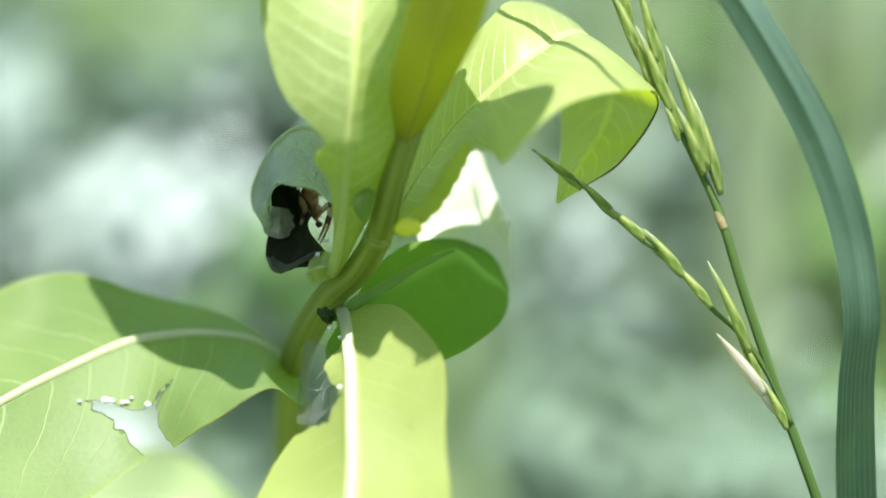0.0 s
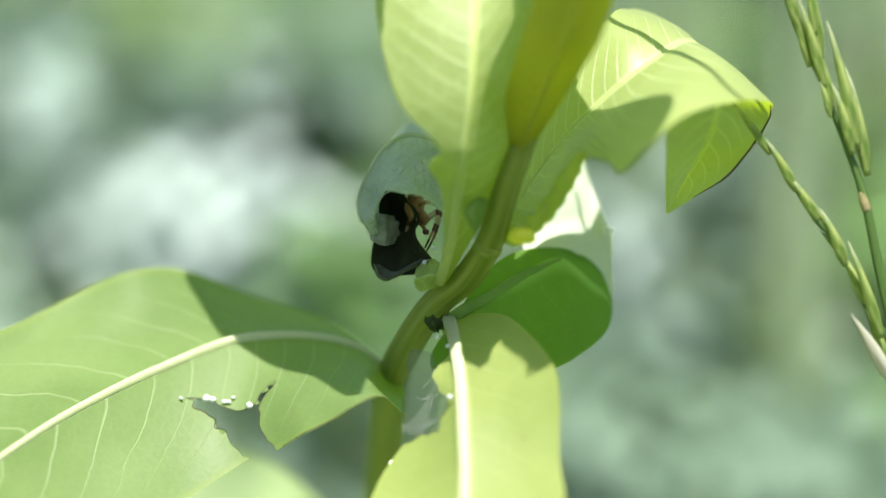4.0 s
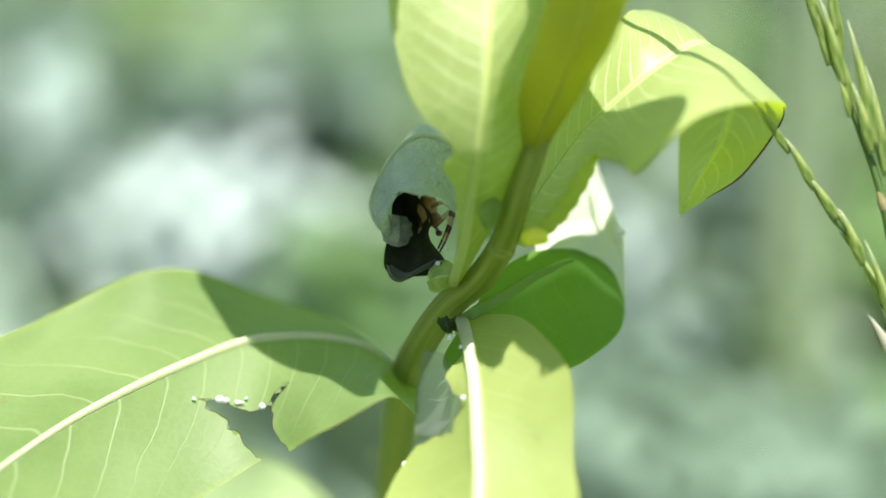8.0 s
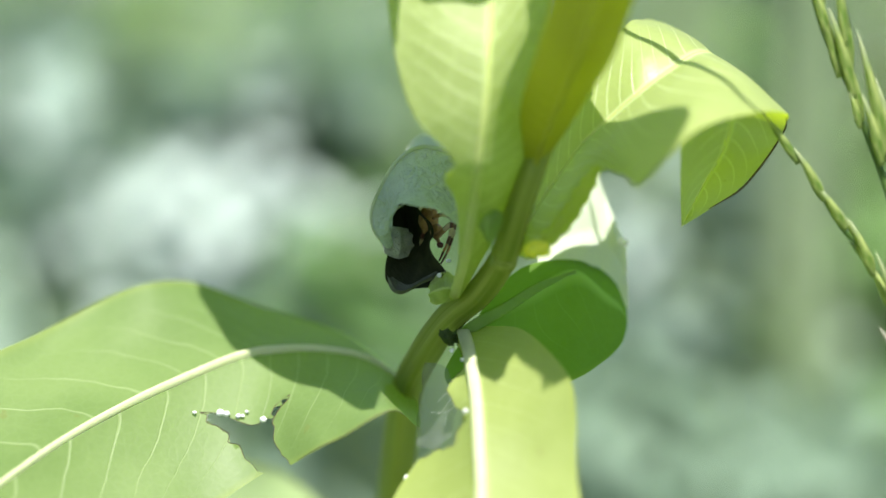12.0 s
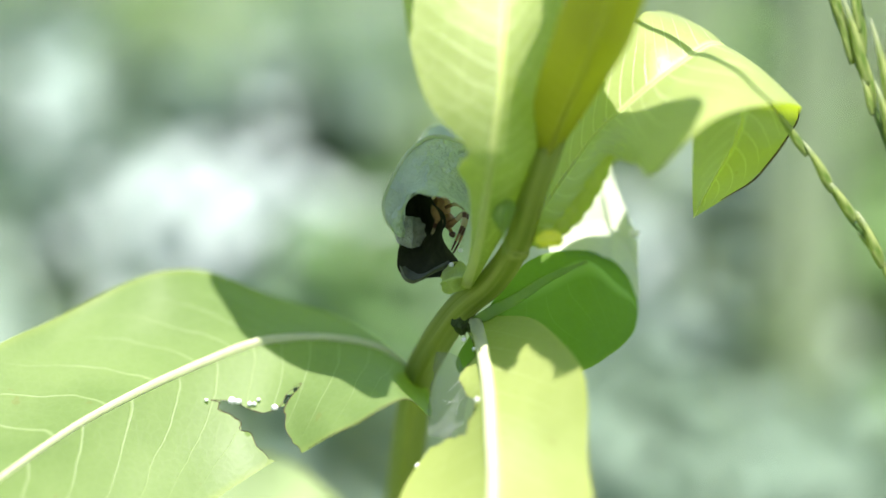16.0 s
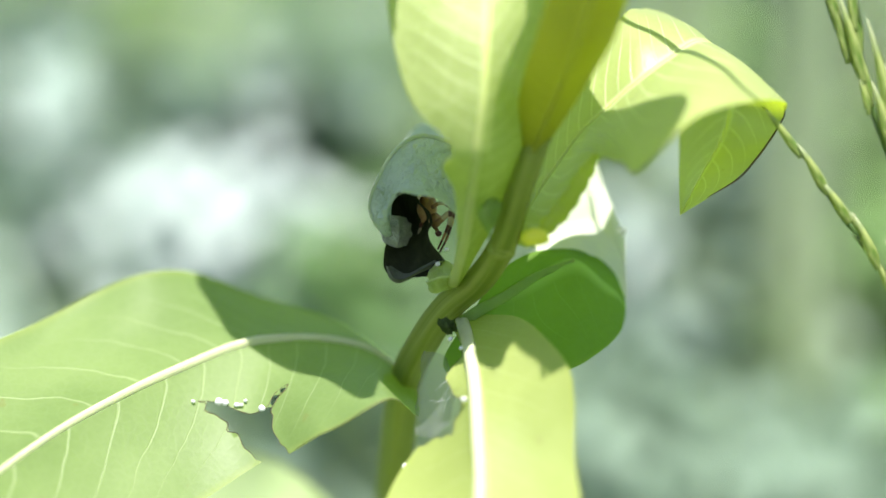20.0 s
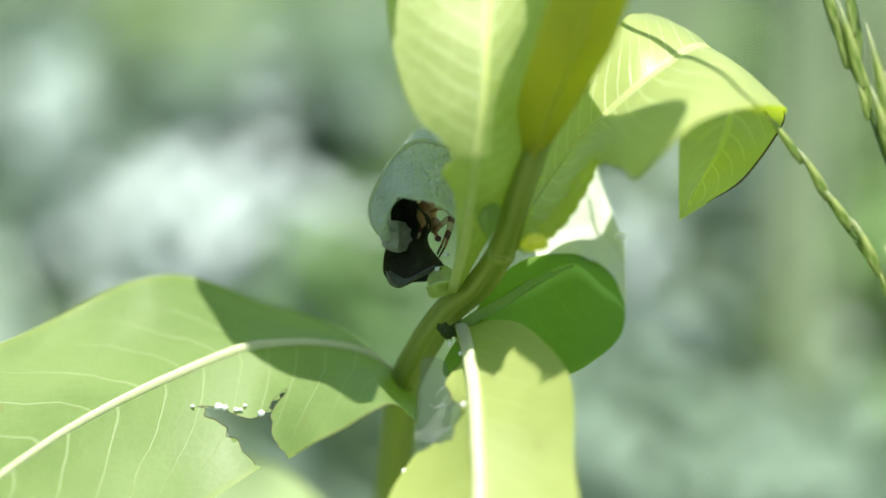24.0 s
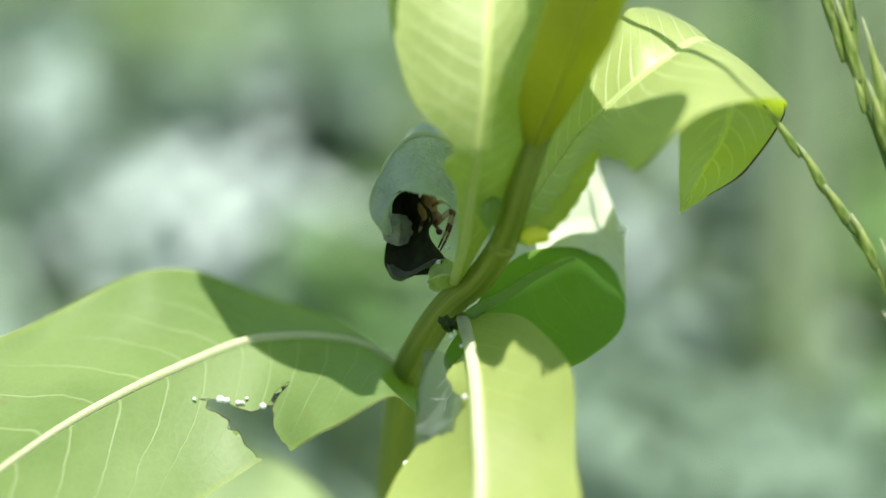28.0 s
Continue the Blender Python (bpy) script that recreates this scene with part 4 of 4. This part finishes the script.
BROAD = [
    ((63.7, -4.6, 522.9), (63.6, -6.6, 523.0), (64.2, -4.6, 522.9)),
    ((72.7, -5.7, 512.1), (75.3, -7.6, 513.3), (78.6, -5.5, 514.8)),
    ((82.4, -6.3, 497.1), (85.6, -8.2, 498.3), (89.0, -8.1, 499.6)),
    ((91.7, -7.1, 479.8), (95.1, -9.0, 480.9), (98.7, -9.9, 482.0)),
    ((98.0, -8.1, 461.4), (101.4, -9.9, 462.6), (104.7, -11.8, 463.8)),
    ((100.7, -7.7, 446.0), (103.8, -9.6, 446.2), (107.4, -9.5, 447.3)),
    ((101.2, -1.4, 429.4), (104.6, -2.4, 429.5), (108.3, -2.2, 430.6)),
    ((103.9, 11.0, 403.6), (107.8, 10.0, 403.8), (112.1, 10.0, 403.7)),
    ((110.4, 26.5, 350.0), (114.7, 26.5, 349.9), (118.3, 26.5, 349.8)),
    ((121.4, 34.7, 227.5), (123.7, 33.8, 228.1), (126.6, 34.7, 227.4)),
    ((132.8, 34.1, -17.7), (134.2, 34.1, -17.8), (135.6, 34.1, -17.8))]
part("blade", leaf_mesh(BROAD, n=160, m=20, puff=0.05, ripple=0.05, seed=20), BLADE, blade)
blade_at = leaf_surface(BROAD, 0.05, 0.05, 20, 0.0)
for v in (-0.97, -0.72, -0.5, -0.27, -0.05, 0.2, 0.45, 0.72, 0.97):
    line = [tuple(blade_at(u, v)) for u in np.linspace(0.40, 0.86, 28)]
    part("rib", tube(line, [0.005, 0.03, 0.07, 0.08, 0.07], 6, 56), BLADE_RIB, blade, "fine pale lengthwise rib")

# out of view; added only for its thin shadow on the arched leaf
over = tagged(new("grass_stalk"), "unseen thin stalk added to cast a shadow line on the arched leaf", "grass")
part("stalk", tube([(36.0, -2.0, 560.0), (39.7, -9.4, 556.0), (44.8, -14.5, 556.0), (49.1, -20.0, 556.0), (53.1, -29.0, 556.0), (56.6, -37.0, 556.0), (61.0, -44.0, 556.0), (78.0, -66.0, 570.0), (120.0, -95.0, 588.0), (180.0, -105.0, 555.0), (225.0, -100.0, 300.0), (235.0, -90.0, 0.0)],
                   [0.3, 0.6, 0.7, 0.75, 0.75, 0.7, 0.7, 0.8, 0.9, 1.0, 1.1, 1.2], 8, 100), GRASS_STEM, over)

# ---------------------------------------------------------------- meadow behind
BACK_LEAF = leaf_material("back_leaf", (0.18, 0.28, 0.15), (0.24, 0.34, 0.19), (0.24, 0.36, 0.08), 0.4)
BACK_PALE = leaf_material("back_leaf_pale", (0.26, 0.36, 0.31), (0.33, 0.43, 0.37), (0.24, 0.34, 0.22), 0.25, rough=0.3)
BACK_GRASS = fibre_material("back_grass", (0.185, 0.285, 0.165), (0.255, 0.365, 0.225), 6, 0.5, 0.35, (0.31, 0.45, 0.19))
rnd = random.Random(4)


def back_leaf_mesh(length, width, bend):
    rows = []
    for k in range(7):
        u = k / 6
        w = width * math.sin(math.pi * min(1, u * 0.92 + 0.06)) ** 0.8 * 0.5
        x, z = length * u * math.cos(bend * u), length * u * math.sin(0.5 - bend * u)
        rows.append(((x, w, z + w * 0.25), (x, 0, z), (x, -w, z + w * 0.25)))
    return leaf_mesh(rows, n=16, m=8, puff=0.04, ripple=0.05, seed=int(length))


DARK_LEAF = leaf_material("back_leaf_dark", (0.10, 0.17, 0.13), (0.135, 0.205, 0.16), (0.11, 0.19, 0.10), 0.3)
# almost white: the sunlit patch behind is put into this leaf colour
SUNLIT_LEAF = leaf_material("back_leaf_sunlit", (0.55, 0.655, 0.60), (0.63, 0.73, 0.68), (0.46, 0.56, 0.45), 0.25, rough=0.4, vein=(0.7, 0.74, 0.68))
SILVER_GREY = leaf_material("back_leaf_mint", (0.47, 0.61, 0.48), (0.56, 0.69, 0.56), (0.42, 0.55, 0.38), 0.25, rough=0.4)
MINT_LEAF = leaf_material("back_leaf_soft", (0.175, 0.272, 0.195), (0.22, 0.322, 0.232), (0.26, 0.37, 0.22), 0.3, rough=0.5)
MID_LEAF = leaf_material("back_leaf_mid", (0.095, 0.19, 0.065), (0.13, 0.235, 0.085), (0.18, 0.34, 0.07), 0.4)
LUSH_LEAF = leaf_material("back_leaf_lush", (0.165, 0.30, 0.10), (0.215, 0.36, 0.125), (0.3, 0.48, 0.1), 0.4)


def leaf_cluster(centre, spread, size, count, material, label, seed):
    """A meadow plant whose leaves crowd round a point (mm); it stands on the ground."""
    r = random.Random(seed)
    thing = tagged(new("meadow_plant"), label, "plant", "meadow plants")
    x, y, z = (c / 1000 for c in centre)
    thing.location = (x, y, 0)
    part("stem", tube([(r.uniform(-30, 30), 0, 0), (0, 10, z * 500), (0, 0, z * 1000)], [4, 3, 1.5], 8, 16), STEM, thing)
    meshes = [back_leaf_mesh(size * f, size * 0.45 * f, 0.9) for f in (0.8, 1.0, 1.2)]
    for k in range(count):
        if k < 3:
            ob = part("leaf", meshes[k], material, thing)
        else:
            ob = new("leaf", thing.children[1 + k % 3].data)
            ob.parent = thing
        turn = 360 * k * 0.382 + r.uniform(-25, 25)
        ob.matrix_basis = pose(0, 0, z - size * 0.0006 + spread[1] / 1000 * r.gauss(0, 0.6), r.uniform(-20, 20), r.uniform(-45, 30), turn)
        ob.location.x += spread[0] / 1000 * r.gauss(0, 0.62)
        ob.location.y += spread[0] / 1000 * r.uniform(-1, 1) * 0.5
    return thing


SUNNY, GREY, DARK, FRESH = "meadow plant with sunlight painted into its pale leaves", "meadow plant with pale grey-green leaves", "meadow plant with dark blue-green leaves", "fresh green broad-leaved meadow plant"
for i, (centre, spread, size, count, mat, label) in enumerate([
        ((-226.0, 1495.9, 352.0), (78, 60), 60, 230, SUNLIT_LEAF, SUNNY),
        ((-246.0, 1250.0, 186.0), (20, 20), 44, 100, SUNLIT_LEAF, SUNNY),
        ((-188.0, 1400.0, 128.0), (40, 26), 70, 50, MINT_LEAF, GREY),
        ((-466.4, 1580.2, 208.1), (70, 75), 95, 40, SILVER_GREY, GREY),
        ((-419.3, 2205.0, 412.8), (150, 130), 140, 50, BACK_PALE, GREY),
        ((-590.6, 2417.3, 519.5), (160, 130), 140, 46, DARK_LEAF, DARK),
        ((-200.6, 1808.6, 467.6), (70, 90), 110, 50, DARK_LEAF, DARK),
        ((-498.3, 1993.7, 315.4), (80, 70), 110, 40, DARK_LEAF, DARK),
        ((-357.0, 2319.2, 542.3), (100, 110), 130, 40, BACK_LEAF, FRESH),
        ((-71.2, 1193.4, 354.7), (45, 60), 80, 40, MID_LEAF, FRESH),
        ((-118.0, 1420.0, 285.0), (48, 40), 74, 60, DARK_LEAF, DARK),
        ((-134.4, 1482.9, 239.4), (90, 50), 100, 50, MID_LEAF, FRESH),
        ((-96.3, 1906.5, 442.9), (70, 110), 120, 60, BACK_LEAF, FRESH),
        # narrow dark clump, stands in for the shaded streak between the grasses
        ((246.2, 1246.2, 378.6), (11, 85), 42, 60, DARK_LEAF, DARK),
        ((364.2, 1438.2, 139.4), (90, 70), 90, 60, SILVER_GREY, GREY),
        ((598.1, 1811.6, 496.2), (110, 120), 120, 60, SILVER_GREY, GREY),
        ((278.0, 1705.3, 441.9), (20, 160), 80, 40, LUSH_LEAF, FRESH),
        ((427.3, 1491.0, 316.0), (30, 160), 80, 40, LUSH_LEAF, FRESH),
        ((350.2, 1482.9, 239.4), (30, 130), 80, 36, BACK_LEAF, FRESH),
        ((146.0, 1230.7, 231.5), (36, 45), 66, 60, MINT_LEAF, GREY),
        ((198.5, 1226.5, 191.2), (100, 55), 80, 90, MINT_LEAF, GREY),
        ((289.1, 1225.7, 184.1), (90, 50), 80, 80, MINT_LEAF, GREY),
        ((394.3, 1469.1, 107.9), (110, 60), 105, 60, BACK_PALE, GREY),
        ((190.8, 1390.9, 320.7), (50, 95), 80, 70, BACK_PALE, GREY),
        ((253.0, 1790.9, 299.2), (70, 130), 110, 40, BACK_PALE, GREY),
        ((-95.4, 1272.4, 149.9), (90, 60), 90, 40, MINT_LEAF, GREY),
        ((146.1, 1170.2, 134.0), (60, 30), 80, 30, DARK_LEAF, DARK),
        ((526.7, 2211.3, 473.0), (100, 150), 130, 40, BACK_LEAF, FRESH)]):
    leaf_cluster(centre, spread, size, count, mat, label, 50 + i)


STRAW = fibre_material("pale_grass", (0.36, 0.40, 0.24), (0.46, 0.49, 0.33), 6, 0.55, 0.35, (0.5, 0.55, 0.3))


def grass_field(name, count, box, tall, wide, seed, material=BACK_GRASS):
    r = random.Random(seed)
    verts, faces = [], []
    for _ in range(count):
        x, y = r.uniform(box[0], box[1]), r.uniform(box[2], box[3])
        h, w = r.uniform(*tall), r.uniform(*wide)
        a, lean = r.uniform(0, math.pi), r.uniform(0.05, 0.5) * h
        b = r.uniform(0, 2 * math.pi)
        dx, dy = math.cos(a) * w / 2, math.sin(a) * w / 2
        base = len(verts)
        for k in range(6):
            u = k / 5
            cx, cy, cz = x + math.cos(b) * lean * u * u, y + math.sin(b) * lean * u * u, h * (u - 0.18 * u * u)
            t = 1 - u ** 2.5 * 0.95
            verts += [(cx - dx * t, cy - dy * t, cz), (cx + dx * t, cy + dy * t, cz)]
        faces += [(base + 2 * k, base + 2 * k + 1, base + 2 * k + 3, base + 2 * k + 2) for k in range(5)]
    me = bpy.data.meshes.new(name)
    me.from_pydata(verts, [], faces)
    me.uv_layers.new(name="leaf")
    me.materials.append(material)
    return tagged(new(name, me), "tall soft green meadow grass", "grass", kind="stuff")


grass_field("meadow_grass", 700, (0.1, 1.6, 2.2, 3.6), (0.45, 0.95), (0.006, 0.014), 5)
grass_field("meadow_grass", 150, (0.12, 1.5, 2.0, 3.0), (0.5, 1.0), (0.006, 0.012), 8, STRAW)
grass_field("meadow_grass", 9000, (-6, 6, 2.4, 9.0), (0.5, 1.1), (0.008, 0.018), 6)
grass_field("meadow_grass", 15000, (-4, 4, -3, 2.5), (0.05, 0.2), (0.004, 0.009), 17)
grass_field("meadow_grass", 500, (-0.7, 0.7, 0.25, 0.9), (0.12, 0.3), (0.004, 0.008), 7)


def reed_tuft(foot, tall, width, count, material, label, seed):
    """A narrow tuft of upright grass: each blade is a part of the tuft (metres)."""
    r = random.Random(seed)
    tuft = tagged(new("grass_tuft"), label, "grass", "upright grass tufts")
    tuft.location = (foot[0] / 1000, foot[1] / 1000, 0)
    for k in range(count):
        h, w = tall * r.uniform(0.8, 1.1), r.uniform(8, 16)
        x, y, dx = r.gauss(0, width * 0.5), r.uniform(-25, 25), r.gauss(0, 22)
        part("blade", leaf_mesh([((x + dx * u * u - w * (1 - u ** 3) / 2, y, h * u * 1000), (x + dx * u * u, y - w * 0.15, h * u * 1000), (x + dx * u * u + w * (1 - u ** 3) / 2, y, h * u * 1000)) for u in (0, 0.25, 0.5, 0.75, 1)], n=10, m=4, seed=k), material, tuft)
    return tuft


# near-black green: shade of the gaps in the grass put into blade colour
SHADE_GRASS = fibre_material("shade_grass", (0.022, 0.06, 0.026), (0.04, 0.085, 0.04), 6, 0.6, 0.25, (0.07, 0.15, 0.05))
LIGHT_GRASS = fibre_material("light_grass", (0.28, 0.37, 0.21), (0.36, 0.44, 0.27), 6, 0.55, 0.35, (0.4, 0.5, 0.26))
DARK_TUFT, PALE_TUFT = "tuft of upright grass darkened to stand for a shaded gap", "pale tuft of upright meadow grass"
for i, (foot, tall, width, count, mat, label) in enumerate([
        ((314.8, 1987.1, 253.0), 1.0, 42, 12, SHADE_GRASS, DARK_TUFT), ((254.7, 1887.6, 263.4), 0.95, 40, 14, LIGHT_GRASS, PALE_TUFT),
        ((365.0, 1887.6, 263.4), 0.68, 34, 14, SHADE_GRASS, DARK_TUFT), ((451.7, 2086.5, 242.5), 1.0, 40, 14, LIGHT_GRASS, PALE_TUFT),
        ((482.3, 1987.1, 253.0), 1.0, 36, 12, SHADE_GRASS, DARK_TUFT), ((575.9, 2186.0, 232.1), 1.05, 44, 16, LIGHT_GRASS, PALE_TUFT),
        ((288.0, 1660.0, 284.2), 0.45, 22, 44, SHADE_GRASS, DARK_TUFT), ((463.1, 1489.8, 305.1), 0.8, 15, 8, LIGHT_GRASS, PALE_TUFT), ((237.7, 1390.4, 315.5), 0.85, 14, 10, LIGHT_GRASS, PALE_TUFT), ((317.7, 1241.2, 331.1), 0.85, 12, 10, LIGHT_GRASS, PALE_TUFT),
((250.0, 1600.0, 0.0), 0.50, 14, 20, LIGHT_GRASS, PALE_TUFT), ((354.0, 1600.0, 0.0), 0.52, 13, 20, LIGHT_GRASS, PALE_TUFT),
        ((403.0, 1600.0, 0.0), 0.52, 12, 32, SHADE_GRASS, DARK_TUFT), ((395.0, 1900.0, 0.0), 0.58, 20, 34, SHADE_GRASS, DARK_TUFT),
        ((443.0, 1600.0, 0.0), 0.62, 13, 18, STRAW, "dry straw-coloured tuft of grass"), ((205.0, 1750.0, 0.0), 0.50, 12, 14, SHADE_GRASS, DARK_TUFT),
        ((597.4, 1987.1, 253.0), 1.0, 40, 12, SHADE_GRASS, DARK_TUFT), ((680.8, 2086.5, 242.5), 1.0, 44, 14, LIGHT_GRASS, PALE_TUFT)]):
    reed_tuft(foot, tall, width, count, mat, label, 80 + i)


def hedge_mesh():
    """A far hedge of many leaf clumps with an uneven top."""
    r = random.Random(9)
    verts, faces = [], []
    for _ in range(9000):
        a = r.uniform(-1.2, 1.2)
        d = r.uniform(12, 17)
        top = 3.6 + 1.4 * noise.noise((a * 6, 0.3, 0)) + 0.5 * noise.noise((a * 25, 1.3, 0))
        x, y, z = d * math.sin(a), d * math.cos(a), r.uniform(0, 1) ** 0.8 * top
        w = r.uniform(0.08, 0.22)
        n = Vector((r.uniform(-1, 1), r.uniform(-1, 1), r.uniform(-0.2, 1))).normalized()
        u = n.orthogonal().normalized() * w
        v = n.cross(u) * 0.6
        base = len(verts)
        p = Vector((x, y, z))
        verts += [tuple(p - u), tuple(p + v + n * w * 0.2), tuple(p + u), tuple(p - v + n * w * 0.2)]
        faces.append((base, base + 1, base + 2, base + 3))
    me = bpy.data.meshes.new("far_hedge")
    me.from_pydata(verts, [], faces)
    me.uv_layers.new(name="leaf")
    me.materials.append(LUSH_LEAF)
    return me


tagged(new("far_hedge", hedge_mesh()), "far green hedge of leafy shrubs", "hedge", kind="stuff")


# ---------------------------------------------------------------- wind
def swing(pivot, degrees, aside=0.0, rise=0.0):
    """A turn in the picture plane about a point, and a shift, in mm."""
    p = Vector(pivot) / 1000
    return Matrix.Translation(p + Vector((aside, 0, rise)) / 1000) @ pose(0, 0, 0, 0, degrees, 0) @ Matrix.Translation(-p)


def motions():
    """The wind leans the flowering grass, its side branch, the broad blade and the large leaf."""
    lean = [(0, 0, 0.0, 0.0), (0.5, 0.8, 1.33, -0.32), (1.0, -0.2, -1.92, 0.2), (1.3, 1.6, 6.51, 2.3), (1.7, 2.1, 1.1, 2.6), (2, 2.8, 5.0, 4.4), (2.5, 3.0, 5.2, 4.5), (3, 3.6, 5.6, 4.3), (3.5, 4.2, 5.6, 5.2), (5.5, 5.2, 6.6, 6.0), (7, 5.3, 6.6, 6.0), (8, 5.4, 6.5, 6.2), (10, 5.4, 6.6, 6.2),
            (11, 5.4, 8.8, 5.5), (12, 5.4, 7.9, 5.8), (12.5, 5.4, 7.5, 5.8), (14.5, 5.6, 8.7, 6.5), (15.5, 5.6, 7.8, 6.9), (17, 5.6, 7.8, 6.5), (18, 5.6, 9.9, 6.0), (20, 5.6, 9.9, 6.2), (23.5, 5.6, 9.7, 6.2), (26, 5.6, 10.4, 6.4), (27, 5.6, 9.9, 6.3), (28, 5.6, 9.1, 6.2)]
    walk(flower, [(t, swing((78.6, -1.8, 462.6), a, x, z)) for t, a, x, z in lean])
    bend = [(0, 0.0, 0.0), (0.5, -1.35, 1.0), (1.0, -4.75, 2.2), (1.3, 4.4, -5.6), (1.7, 7.3, -5.8), (2, 9.6, -5.2), (2.5, 9.3, -5.2), (3, 6.9, -4.2), (3.5, 9.05, -4.6), (5.5, 9.5, -4.8), (7, 8.6, -4.6), (8, 9.4, -4.8), (10, 8.6, -4.6), (11, 8.6, -4.4), (12.5, 9.3, -4.4),
            (14.5, 8.0, -5.2), (15.5, 8.4, -5.2), (17, 8.6, -5.2), (18, 8.0, -5.3), (20, 8.0, -5.4), (23.5, 8.3, -5.6), (26, 9.0, -6.0), (28, 8.9, -6.0)]
    walk(side, [(t, swing((91.5, -3.7, 424.0), a, 0, z)) for t, a, z in bend])
    dip = [(0, -2.4), (0.5, -1.7), (1.0, -1.8), (1.5, -0.4), (2.0, -0.3), (2.5, 0.0), (28, 0.0)]
    walk(left, [(t, swing((-6.5, 30.0, 432.5), a)) for t, a in dip])
    arch = [(0, 0), (0.5, 1.34), (1.0, -1.38), (1.3, 3.74), (1.7, 2.1), (2, 2.42), (2.5, 2.66), (3.0, 3.86), (3.5, 3.9), (5.5, 4.2), (28, 4.2)]
    walk(blade, [(t, swing((104.4, -10.7, 340.8), a)) for t, a in arch])


motions()
